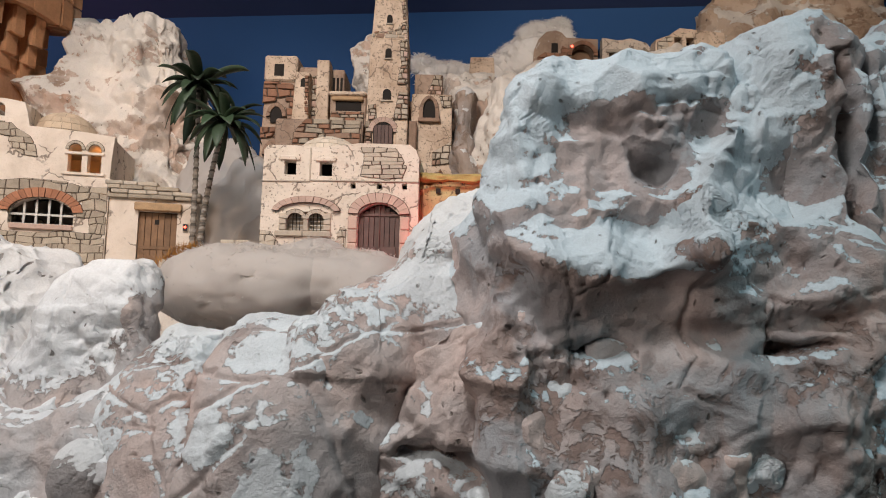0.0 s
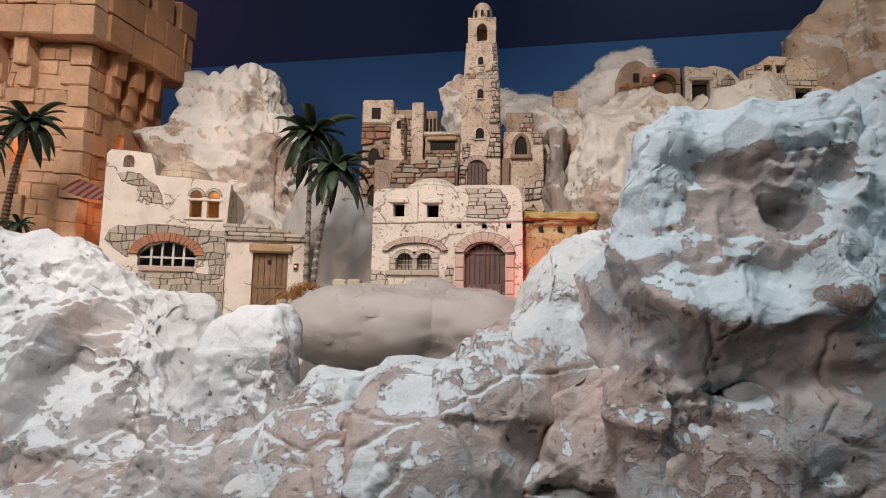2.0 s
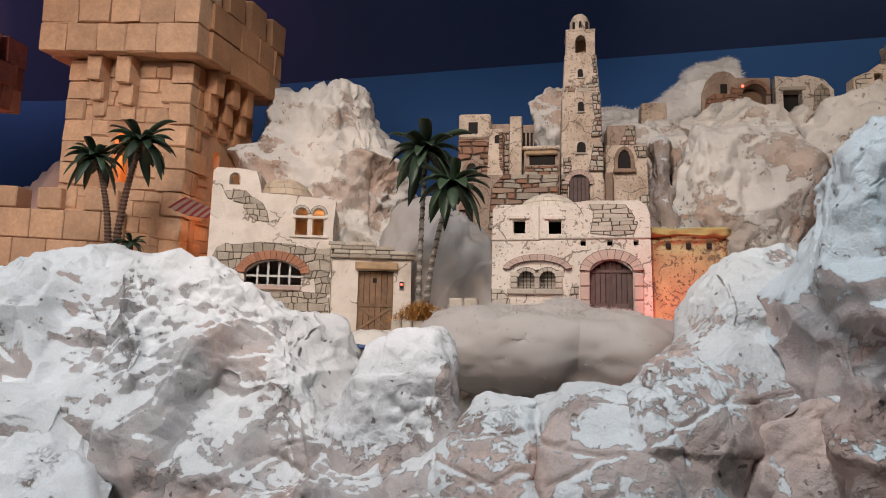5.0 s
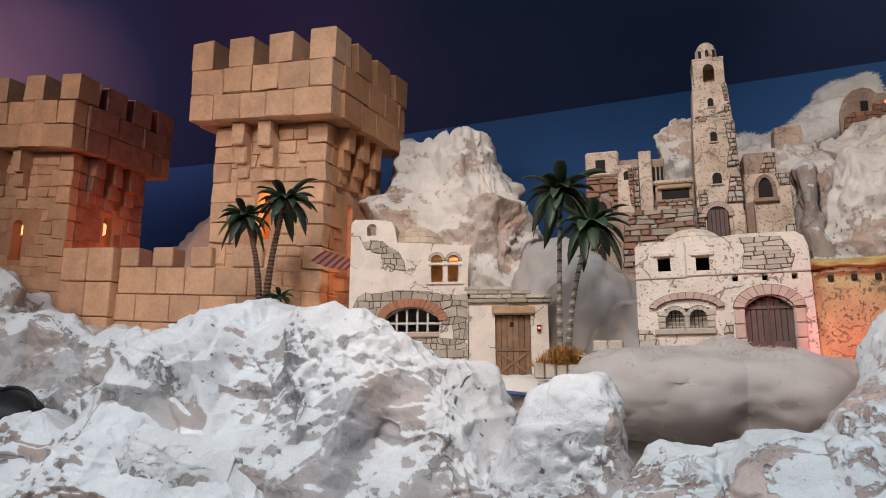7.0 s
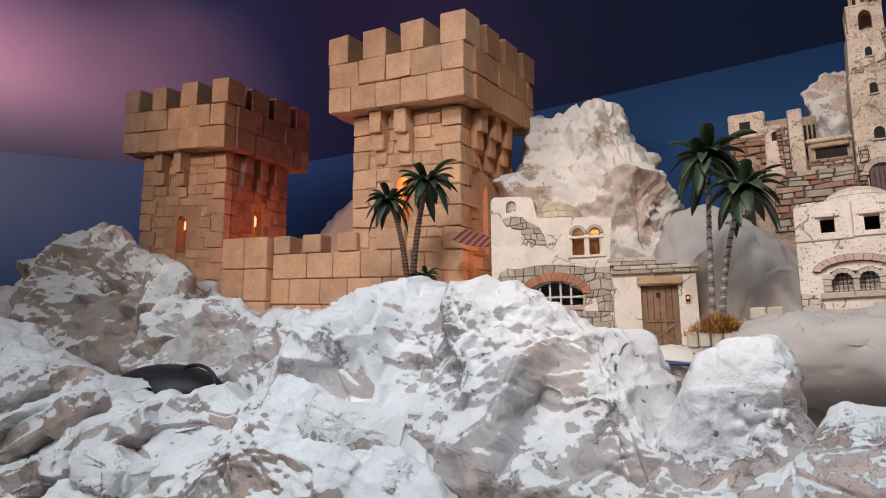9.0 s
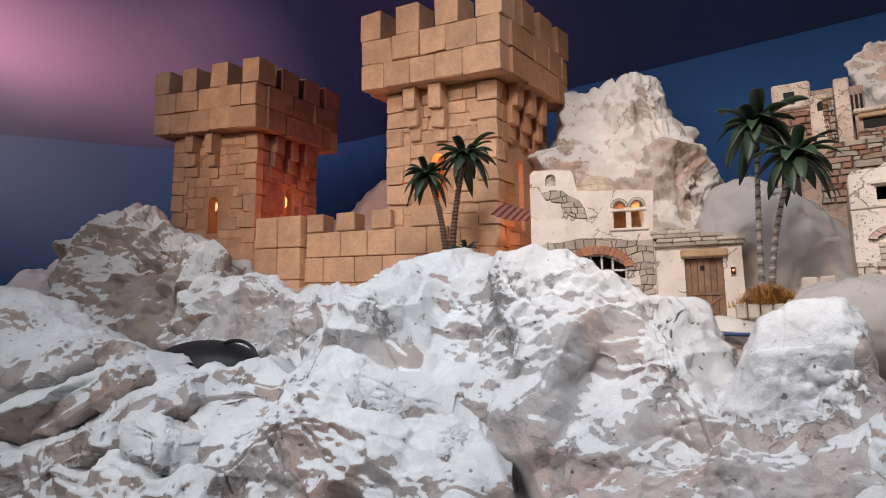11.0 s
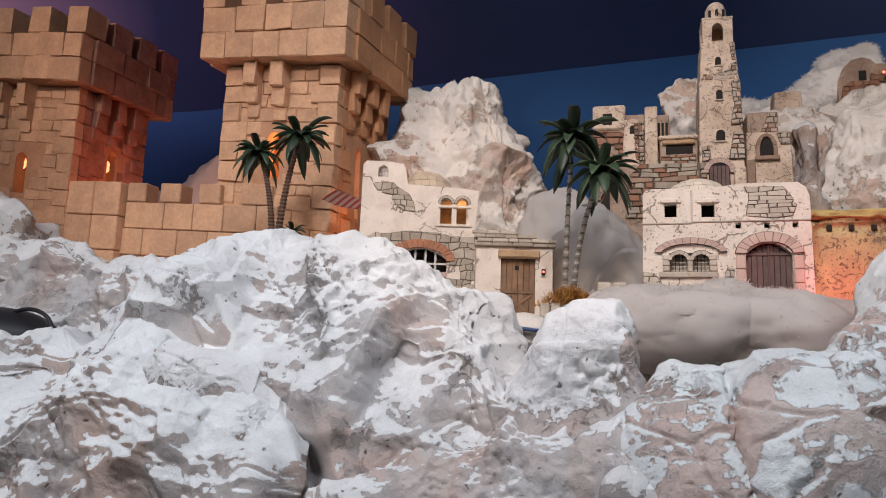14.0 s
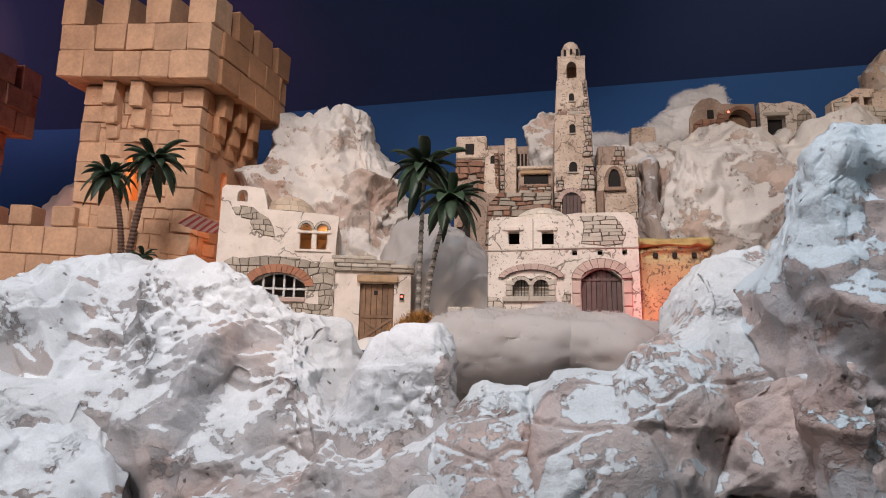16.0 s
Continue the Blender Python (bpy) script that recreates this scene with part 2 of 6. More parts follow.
PLASTER_SPECK = house_plaster("white_speckled_plaster", (0.78, 0.68, 0.585), (0.60, 0.50, 0.41), 1.0)
PLASTER_WARM = house_plaster("cream_speckled_plaster", (0.72, 0.575, 0.45), (0.36, 0.24, 0.16), 1.4)
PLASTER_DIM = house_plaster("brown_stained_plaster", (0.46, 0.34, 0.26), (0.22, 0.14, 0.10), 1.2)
SAND = plain("sandstone_blocks", (0.63, 0.37, 0.22), 0.88, 0.24, 11, 0.6, vary=0.22)
SAND_CORE = plain("sandstone_core", (0.47, 0.25, 0.14), 0.9, 0.22, 12, 0.5)
STONE = plain("grey_field_stone", (0.475, 0.40, 0.315), 0.85, 0.22, 40, 0.5, vary=0.3)
STONE_WARM = plain("cream_field_stone", (0.58, 0.50, 0.41), 0.85, 0.18, 40, 0.5, vary=0.25)
BRICK = plain("terracotta_brick", (0.45, 0.195, 0.11), 0.85, 0.18, 40, 0.4, vary=0.25)
# sandstone with the orange lamplight of the tall tower's flank put into its colour
SAND_LAMPLIT = plain("lamplit_orange_blocks", (0.56, 0.275, 0.135), 0.85, 0.2, 16, 0.4, vary=0.25)
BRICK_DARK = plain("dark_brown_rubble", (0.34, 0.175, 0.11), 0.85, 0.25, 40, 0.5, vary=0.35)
# mottled weathered blocks, with the far tower's flank shade put into the colour
SAND_SHADED = plain("weathered_blocks_with_shade", (0.38, 0.18, 0.12), 0.85, 0.38, 22, 0.6, vary=0.25)
BRICK_OLD = plain("brown_weathered_brick", (0.38, 0.25, 0.18), 0.85, 0.25, 40, 0.5, vary=0.3)
BRICK_PINK = plain("pink_brick", (0.60, 0.43, 0.36), 0.85, 0.16, 40, 0.4, vary=0.2)
WOOD = plain("brown_door_wood", (0.25, 0.14, 0.075), 0.65, 0.30, 45, 0.4, vary=0.25)
WOOD_DARK = plain("dark_plum_door_wood", (0.14, 0.085, 0.075), 0.65, 0.30, 45, 0.4, vary=0.25)
WOOD_PALE = plain("pale_lintel_wood", (0.45, 0.29, 0.16), 0.7, 0.25, 45, 0.4)
JOINT = plain("dark_brown_joint", (0.11, 0.08, 0.06), 0.9, 0.2, 40, 0.3)
MORTAR = plain("dark_joint", (0.27, 0.23, 0.185), 0.9, 0.2, 40, 0.3)
# near black: puts the shade of openings into the colour; also bars, door leaves
SHADE_BLACK = plain("near_black_shade", (0.018, 0.014, 0.012), 0.9, 0.2, 20, 0.1)


def glow_cloud_sky(name, navy, cloud, centre, reach):
    """Painted night sky: navy, with one soft pale cloud bank round a place that also holds the lamps' glow in its
    colour.
    """
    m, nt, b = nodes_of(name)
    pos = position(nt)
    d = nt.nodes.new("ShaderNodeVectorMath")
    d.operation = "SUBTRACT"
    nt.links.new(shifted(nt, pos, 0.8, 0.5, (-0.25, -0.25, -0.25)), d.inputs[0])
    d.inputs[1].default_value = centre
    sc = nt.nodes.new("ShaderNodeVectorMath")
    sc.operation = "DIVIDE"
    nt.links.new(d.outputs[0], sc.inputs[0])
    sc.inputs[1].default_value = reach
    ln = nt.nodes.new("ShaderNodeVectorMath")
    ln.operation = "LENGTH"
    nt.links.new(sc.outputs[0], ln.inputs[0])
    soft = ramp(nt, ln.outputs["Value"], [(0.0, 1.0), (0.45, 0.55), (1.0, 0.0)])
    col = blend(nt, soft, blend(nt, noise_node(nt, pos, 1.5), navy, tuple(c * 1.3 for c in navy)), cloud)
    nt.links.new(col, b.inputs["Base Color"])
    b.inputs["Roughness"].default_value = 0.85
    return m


# pale patches: painted cloud plus the lamps' pink-white pool put into the colour
SKY_DARK = glow_cloud_sky("navy_painted_sky", (0.017, 0.034, 0.100), (0.60, 0.47, 0.54), (-4.7, 1.95, 3.06), (1.95, 1.95, 0.60))
SKY_BLUE = glow_cloud_sky("blue_painted_backdrop", (0.014, 0.070, 0.205), (0.20, 0.215, 0.28), (-5.1, 2.0, 2.75), (1.9, 1.9, 1.2))
FLOOR = plain("grey_floor", (0.16, 0.15, 0.15), 0.7, 0.2, 6, 0.1)
WALL = plain("dark_room_wall", (0.10, 0.10, 0.12), 0.85, 0.2, 4, 0.1)
# one wadding in two colours: brighter where well lit, greyer where less light falls
COTTON_LIT = plain("white_cotton_wadding", (0.84, 0.82, 0.80), 1.0, 0.04, 9, 0.3)
COTTON = plain("grey_white_cotton_wadding", (0.70, 0.665, 0.64), 1.0, 0.04, 9, 0.1)

def let_light_through(m, colour, share):
    nt = m.node_tree
    out, b = nt.nodes["Material Output"], nt.nodes["Principled BSDF"]
    t = nt.nodes.new("ShaderNodeBsdfTranslucent")
    t.inputs[0].default_value = (*colour, 1)
    mix = nt.nodes.new("ShaderNodeMixShader")
    mix.inputs[0].default_value = share
    nt.links.new(b.outputs[0], mix.inputs[1])
    nt.links.new(t.outputs[0], mix.inputs[2])
    nt.links.new(mix.outputs[0], out.inputs["Surface"])


let_light_through(COTTON, (0.75, 0.71, 0.68), 0.5)
LEAF = plain("dark_green_plastic_leaf", (0.046, 0.082, 0.043), 0.5, 0.35, 25, 0.1, vary=0.62)
TRUNK = plain("grey_brown_palm_bark", (0.34, 0.30, 0.26), 0.85, 0.3, 60, 0.5)
GROOVE = plain("dark_bark_groove", (0.10, 0.085, 0.07), 0.9, 0.2, 60, 0.3)
TRUNK_BROWN = plain("brown_palm_bark", (0.13, 0.07, 0.045), 0.85, 0.3, 60, 0.5)
GRASS = plain("orange_dry_moss", (0.42, 0.20, 0.05), 0.95, 0.35, 60, 0.4)
BLACK = plain("black_plastic", (0.010, 0.010, 0.012), 0.55, 0.3, 40, 0.05)
CLAY = house_plaster("ochre_crumbled_clay", (0.56, 0.40, 0.20), (0.34, 0.21, 0.11), 1.5, (0.13, 0.085, 0.05))
STRAW = plain("yellow_straw", (0.50, 0.37, 0.14), 0.9, 0.25, 60, 0.5)
BARS = plain("grey_window_bars", (0.55, 0.53, 0.50), 0.6, 0.1, 60, 0.1)
RED_CLOTH = plain("dark_red_cloth", (0.16, 0.016, 0.013), 0.9, 0.2, 60, 0.2)
CREAM_CLOTH = plain("cream_cloth", (0.22, 0.13, 0.10), 0.9, 0.15, 60, 0.2)
DOME = plain("ochre_dome_bricks", (0.66, 0.52, 0.38), 0.85, 0.15, 40, 0.3, vary=0.15)
DOME_PALE = plain("cream_dome_bricks", (0.70, 0.60, 0.49), 0.85, 0.15, 40, 0.3, vary=0.12)
CABLE = plain("blue_cable_sleeve", (0.03, 0.06, 0.16), 0.4, 0.2, 60, 0.05)


def glow(name, colour, strength):
    m, nt, b = nodes_of(name)
    b.inputs["Base Color"].default_value = (*colour, 1)
    b.inputs["Emission Color"].default_value = (*colour, 1)
    b.inputs["Emission Strength"].default_value = strength
    return m


ORANGE_BULB = glow("lit_orange_bulb", (1.0, 0.36, 0.15), 2.2)
RED_BULB = glow("lit_red_bulb", (1.0, 0.10, 0.06), 6.0)


# ---- geometry helpers ----
def mesh_ob(name, verts, faces, material, parent=None, smooth=True):
    me = bpy.data.meshes.new(name)
    me.from_pydata([tuple(v) for v in verts], [], [tuple(f) for f in faces])
    me.materials.append(material)
    me.polygons.foreach_set("use_smooth", [smooth] * len(me.polygons))
    ob = new(name, me)
    ob.parent = parent
    return ob


def part(name, bm, material, parent=None, label="", smooth=False):
    """One mesh object from bm, under a thing or a part."""
    me = bpy.data.meshes.new(name)
    bm.to_mesh(me)
    bm.free()
    me.materials.append(material)
    if smooth:
        me.polygons.foreach_set("use_smooth", [True] * len(me.polygons))
    ob = new(name, me)
    ob.parent = parent
    if label:
        ob["label"] = label
    return ob


def thing(name, m, label, category, group="", kind=""):
    """The base of a thing, which parents its parts."""
    ob = new(name)
    ob.empty_display_size = 0.02
    ob.matrix_world = m
    return tagged(ob, label, category, group, kind)


def box(bm, x0, x1, y0, y1, z0, z1, bevel=0.0):
    made = bmesh.ops.create_cube(bm, size=1)["verts"]
    for v in made:
        v.co = Vector((x0 + (v.co.x + 0.5) * (x1 - x0), y0 + (v.co.y + 0.5) * (y1 - y0), z0 + (v.co.z + 0.5) * (z1 - z0)))
    if bevel:
        edges = list({e for v in made for e in v.link_edges})
        bmesh.ops.bevel(bm, geom=edges, offset=bevel, segments=1, affect="EDGES", profile=0.5)
    return bm


def shear(ob_or_bm, kx, ky):
    for v in ob_or_bm.verts:
        v.co.z += kx * v.co.x + ky * v.co.y
    return ob_or_bm


def arch(cx, z0, w, h, n=7, pointed=False):
    """The outline of an opening with a round or pointed head, anticlockwise from its lower left corner."""
    r = w / 2
    pts = [(cx - r, z0), (cx + r, z0)]
    spring = z0 + h - (r * 1.35 if pointed else r)
    rise = z0 + h - spring
    for i in range(n + 1):
        a = math.pi * i / n
        c, s = math.cos(a), math.sin(a)
        if pointed:
            s = s ** 0.8 if i not in (0, n) else 0
            c = math.copysign(abs(c) ** 1.3, c)
        pts.append((cx + r * c, spring + rise * s))
    return pts


def low_arch(cx, z0, w, h, rise, n=8):
    """An opening whose head is a flat arc."""
    pts = [(cx - w / 2, z0), (cx + w / 2, z0)]
    for i in range(n + 1):
        u = 1 - 2 * i / n
        pts.append((cx + u * w / 2, z0 + h - rise * u * u))
    return pts


def rect(x0, x1, z0, z1):
    return [(x0, z0), (x1, z0), (x1, z1), (x0, z1)]


def plate(bm, outline, holes, y0, thick, axis="y"):
    """A wall of that outline with openings through it; it stands in the xz plane, or in the yz plane for axis x."""
    before = set(bm.verts)
    edges = []
    for loop in [outline, *holes]:
        vs = [bm.verts.new((a, y0, b)) for a, b in loop]
        edges += [bm.edges.new((vs[i], vs[(i + 1) % len(vs)])) for i in range(len(vs))]
    faces = [g for g in bmesh.ops.triangle_fill(bm, use_beauty=True, edges=edges)["geom"] if isinstance(g, bmesh.types.BMFace)]
    moved = [g for g in bmesh.ops.extrude_face_region(bm, geom=faces)["geom"] if isinstance(g, bmesh.types.BMVert)]
    for v in moved:
        v.co.y += thick
    made = [v for v in bm.verts if v not in before]
    if axis == "x":
        for v in made:
            v.co = Vector((v.co.y, v.co.x, v.co.z))
    bmesh.ops.recalc_face_normals(bm, faces=[f for f in bm.faces if any(v in f.verts for v in made[:1]) or True])
    return bm


# noise on arrays of points
def hash3(i, seed):
    h = (i[..., 0] * 73856093) ^ (i[..., 1] * 19349663) ^ (i[..., 2] * 83492791) ^ (seed * 2654435 + 977)
    h = (h ^ (h >> 13)) * 1274126177 & 0x7FFFFFFF
    h = (h ^ (h >> 11)) * 461845907 & 0x7FFFFFFF
    return (h ^ (h >> 15)) & 0xFFFFF


def value_noise(p, seed=0):
    i = np.floor(p).astype(np.int64)
    f = p - i
    f = f * f * f * (f * (f * 6 - 15) + 10)
    out = 0
    for dx in (0, 1):
        for dy in (0, 1):
            for dz in (0, 1):
                w = (f[:, 0] if dx else 1 - f[:, 0]) * (f[:, 1] if dy else 1 - f[:, 1]) * (f[:, 2] if dz else 1 - f[:, 2])
                out = out + w * hash3(i + np.array([dx, dy, dz]), seed) / 0xFFFFF
    return out * 2 - 1


def fractal(p, seed=0, octaves=4, gain=0.5):
    out, amp = 0, 1.0
    for k in range(octaves):
        out = out + amp * value_noise(p * 2.03 ** k + 17.3 * k, seed + k)
        amp *= gain
    return out


def envelope(p, seed, bow, sign):
    """Heights of broken faces: each cell is a tilted, slightly bowed plane; sign 1 keeps the highest (blocks with creases between), -1 the lowest (scooped chips with sharp edges)."""
    i = np.floor(p).astype(np.int64)
    best, second = np.full(len(p), -99.0), np.full(len(p), -99.0)
    for dx in (-1, 0, 1):
        for dy in (-1, 0, 1):
            for dz in (-1, 0, 1):
                c = i + np.array([dx, dy, dz])
                h = hash3(c, seed)
                r = np.stack([(h & 127) / 127.0, ((h >> 7) & 127) / 127.0, ((h >> 13) & 127) / 127.0], 1)
                d = p - c - r
                g = np.stack([r[:, 1], r[:, 2], r[:, 0]], 1) - 0.5
                e = 2.3 * sign * (g * d).sum(1) + 0.5 * (r[:, 2] - 0.5) - bow * (d * d).sum(1)
                near = e > best
                second = np.where(near, best, np.maximum(second, e))
                best = np.where(near, e, best)
    return sign * (best - 0.02), best - second


def normals_of(v, f):
    n = np.zeros_like(v)
    a, b, c = v[f[:, 0]], v[f[:, 1]], v[f[:, 2]]
    fn = np.cross(b - a, c - a)
    for k in range(f.shape[1]):
        np.add.at(n, f[:, k], fn)
    return n / (np.linalg.norm(n, axis=1, keepdims=True) + 1e-12)


def carve(v, f, seed, size=0.24, lump=0.05, facet=0.05, fine=0.004, n=None):
    """Break a smooth form into the lumps, tilted faces, cracks and pits of plaster rock."""
    if n is None:
        n = normals_of(v, f)
    warp = np.stack([fractal(v * 3.3, seed + 50 + k, 2) for k in range(3)], 1) * 0.025
    q = v + warp + np.stack([fractal(v * 18, seed + 60 + k, 2) for k in range(3)], 1) * 0.005
    h = 0.7 * lump * fractal(v * 2.6, seed + 7, 2)
    for k, (s, amount, bow, sign) in enumerate(((size * 0.8, facet * 1.25, 1.1, -1), (size * 0.42, facet * 0.70, 1.1, -1), (size * 0.2, facet * 0.36, 1.1, 1), (size * 0.1, facet * 0.16, 1.1, -1))):
        e, gap = envelope(q / s + 3.1 * k, seed + 5 * k, bow, sign)
        local = np.clip(fractal(v * 4.3, seed + 83 + k, 2) * 1.7 + 0.6, 0.15, 1) if k > 1 else 1.0
        h += amount * local * np.clip(e, -1.1, 1.1)
        if k < 2:
            where = np.clip(fractal(v * 3.7, seed + 3 + k, 2) * 2.2, 0, 1)
            h -= (0.008, 0.005)[k] * where * np.exp(-(gap / 0.035) ** 2)
    rough = np.clip(fractal(v * 6, seed + 31, 2) * 1.6 + 0.25, 0.05, 1)
    h += fine * rough * (0.55 * fractal(q * 22, seed + 9, 3) + 0.5 * fractal(v * 70, seed + 13, 2))
    crumb = np.clip(fractal(v * 5.5, seed + 77, 2) * 3.6 - 1.5, 0, 1)
    e, gap = envelope(v / 0.02 + 0.3 * q / 0.03, seed + 71, 1.1, 1)
    h -= crumb * fine * 1.6 * np.clip(0.8 - 1.6 * e, 0, 1.8)
    pits = np.clip(value_noise(v * 55, seed + 21) - 0.7, 0, 0.3)
    h -= 0.035 * pits * (value_noise(v * 5, seed + 23) > 0.0)
    return v + n * h[:, None]


def line_distance(x, z, pts):
    """Distance of places in a section plane from a broken line."""
    out = np.full(x.shape, 9.0)
    for (ax, az), (bx, bz) in zip(pts, pts[1:]):
        ux, uz = bx - ax, bz - az
        t = np.clip(((x - ax) * ux + (z - az) * uz) / (ux * ux + uz * uz), 0, 1)
        out = np.minimum(out, np.hypot(x - ax - t * ux, z - az - t * uz))
    return out


def blob(x, z, cx, cz, rx, rz, turn=0.0):
    c, s = math.cos(radians(turn)), math.sin(radians(turn))
    a, b = (x - cx) * c + (z - cz) * s, -(x - cx) * s + (z - cz) * c
    return np.exp(-((a / rx) ** 2 + (b / rz) ** 2) ** 1.5)


def sheet_faces(nu, nv):
    a = (np.arange(nu - 1)[:, None] * nv + np.arange(nv - 1)[None, :]).ravel()
    return np.stack([a, a + nv, a + nv + 1, a + 1], 1)


def bank_mesh(profile, base, front, back, step, seed, size=0.24, lump=0.05, facet=0.05, fine=0.004, curl=0.75, front_end=None, dents=(), lines=(), coats=(), top_coat=0.0):
    """A long rock: at each place of its profile (x, y, z of the crest) a section that rises from the base, rolls over the crest and falls behind.
    dents: hollows (or, if negative, swellings) of its front as x, z, two radii, turn, depth; lines: creases or ridges as width, depth, points;
    coats: where paint lies thick (or, if negative, is missing) as x, z, two radii, amount."""
    prof = np.array(profile, float)
    x0, x1 = prof[0, 0], prof[-1, 0]
    run = np.concatenate([[0], np.cumsum(np.hypot(np.diff(prof[:, 0]), 0.8 * np.diff(prof[:, 2])))])
    nu = int(run[-1] / step) + 2
    xs = np.interp(np.linspace(0, run[-1], nu), run, prof[:, 0])
    yt, zt = np.interp(xs, prof[:, 0], prof[:, 1]), np.interp(xs, prof[:, 0], prof[:, 2])
    span = (zt.max() - base)
    nf, nb = int(span / step * 1.15) + 4, int(span / step * 0.35) + 4
    th = np.concatenate([np.linspace(0, math.pi / 2, nf), math.pi / 2 + np.linspace(0, math.pi / 2, nb + 1)[1:]])
    nv = len(th)
    c, s = np.cos(th), np.sin(th)
    deep = front + ((front if front_end is None else front_end) - front) * (xs - x0) / (x1 - x0)
    off = np.where((c > 0)[None, :], -deep[:, None] * (np.abs(c) ** curl)[None, :], (back * np.abs(c) ** 0.8)[None, :])
    end = np.minimum(1, np.minimum(xs - x0, x1 - xs) / 0.05 + 0.25) ** 0.5
    v = np.zeros((nu, nv, 3))
    v[..., 0] = xs[:, None]
    v[..., 1] = yt[:, None] + off * end[:, None]
    v[..., 2] = base + (zt - base)[:, None] * (np.abs(s) ** 0.72)[None, :]
    ahead = np.repeat(np.clip(c * 4, 0, 1)[None, :], nu, 0).ravel()
    crest = np.repeat(zt[:, None], nv, 1).ravel()
    v = v.reshape(-1, 3)
    x = v[:, 0] + fractal(v * 9, seed + 90, 3) * 0.014
    z = v[:, 2] + fractal(v * 9, seed + 95, 3) * 0.014
    f = sheet_faces(nu, nv)
    smooth_n = normals_of(v, f)
    push = sum((d * blob(x, z, a, b, ra, rb, turn) for a, b, ra, rb, turn, d in dents), np.zeros(len(v)))
    for width, depth, pts in lines:
        push += depth * np.exp(-(line_distance(x, z, pts) / width) ** 1.4)
    v[:, 1] += ahead * push
    coat = sum((k * blob(x, z, a, b, ra, rb) for a, b, ra, rb, k in coats), np.zeros(len(v)))
    coat += top_coat * np.exp(-((crest - v[:, 2]) / 0.05) ** 2)
    n = normals_of(v, f) + 2.0 * smooth_n
    v = carve(v, f, seed, size, lump, facet, fine, n / np.linalg.norm(n, axis=1, keepdims=True))
    return v, f, coat


def ball_mesh(centre, radii, seed, rings=90, size=0.2, lump=0.04, facet=0.045, fine=0.004, square=0.85, turn=0.0):
    """A boulder: a rounded block, carved."""
    nu, nv = rings * 2, rings
    a = np.linspace(0.5 * math.pi, 2.5 * math.pi, nu)
    b = np.linspace(-math.pi / 2, math.pi / 2, nv)
    def sg(x):
        return np.sign(x) * np.abs(x) ** square
    x = sg(np.cos(a))[:, None] * sg(np.cos(b))[None, :]
    y = sg(np.sin(a))[:, None] * sg(np.cos(b))[None, :]
    z = np.repeat(sg(np.sin(b))[None, :], nu, 0)
    p = np.stack([x * radii[0], y * radii[1], z * radii[2]], 2).reshape(-1, 3)
    ct, st = math.cos(turn), math.sin(turn)
    p = np.stack([p[:, 0] * ct - p[:, 1] * st, p[:, 0] * st + p[:, 1] * ct, p[:, 2]], 1) + np.array(centre)
    f = sheet_faces(nu, nv)[:, ::1]
    q = carve(p, f, seed, size, lump, facet, fine).reshape(nu, nv, 3)
    q[-1] = q[0]
    q[:, 0], q[:, -1] = q[0, 0], q[0, -1]
    return q.reshape(-1, 3), f


def rock(name, meshes, material, label, category="rock", group="", smooth=True):
    vs, fs, cs, k = [], [], [], 0
    for v, f, *coat in meshes:
        vs.append(v)
        fs.append(f + k)
        cs.append(coat[0] if coat else np.zeros(len(v)))
        k += len(v)
    ob = mesh_ob(name, np.concatenate(vs), np.concatenate(fs), material, None, smooth)
    ob.data.attributes.new("coat", "FLOAT", "POINT").data.foreach_set("value", np.concatenate(cs).astype(np.float32))
    return tagged(ob, label, category, group)


# ---- the room ----
def slab(name, x0, x1, y0, y1, z0, z1, material, label, category):
    return tagged(part(name, box(bmesh.new(), x0, x1, y0, y1, z0, z1), material), label, category, kind="structure")


slab("floor", -11.0, 3.2, -3.0, 5.5, -0.05, 0.0, FLOOR, "grey floor of the exhibition room", "floor")
slab("wall_south", -11.0, 3.2, -3.1, -3.0, 0.0, 4.2, WALL, "dark wall behind the visitor", "wall")
slab("wall_east", 3.2, 3.3, -3.0, 5.5, 0.0, 4.2, WALL, "dark side wall of the room", "wall")
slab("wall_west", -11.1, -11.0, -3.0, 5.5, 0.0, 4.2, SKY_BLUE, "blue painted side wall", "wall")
slab("ceiling", -11.0, 3.2, -3.0, 1.2, 4.2, 4.25, WALL, "dark ceiling of the room", "ceiling")
# the painted sky: an upright blue wall that turns forward beside the far tower, and above it a navy panel that leans in to the ceiling
CORNER = Vector((-3.87, 3.607, 0))
ARM_A, ARM_B = (Vector((3.2, 2.864, 0)) - CORNER).normalized(), (Vector((-7.6, -0.63, 0)) - CORNER).normalized()
LINE = [Vector((3.2, 2.864, 0))]
for i in range(13):
    u = i / 12
    LINE.append(CORNER + ARM_A * (0.9 * (1 - u) ** 2) + ARM_B * (1.1 * u * u))
LINE.append(Vector((-7.6, -0.63, 0)))
OUT = []
for i in range(len(LINE)):
    d = (LINE[min(i + 1, len(LINE) - 1)] - LINE[max(i - 1, 0)]).normalized()
    OUT.append(Vector((d.y, -d.x, 0)))
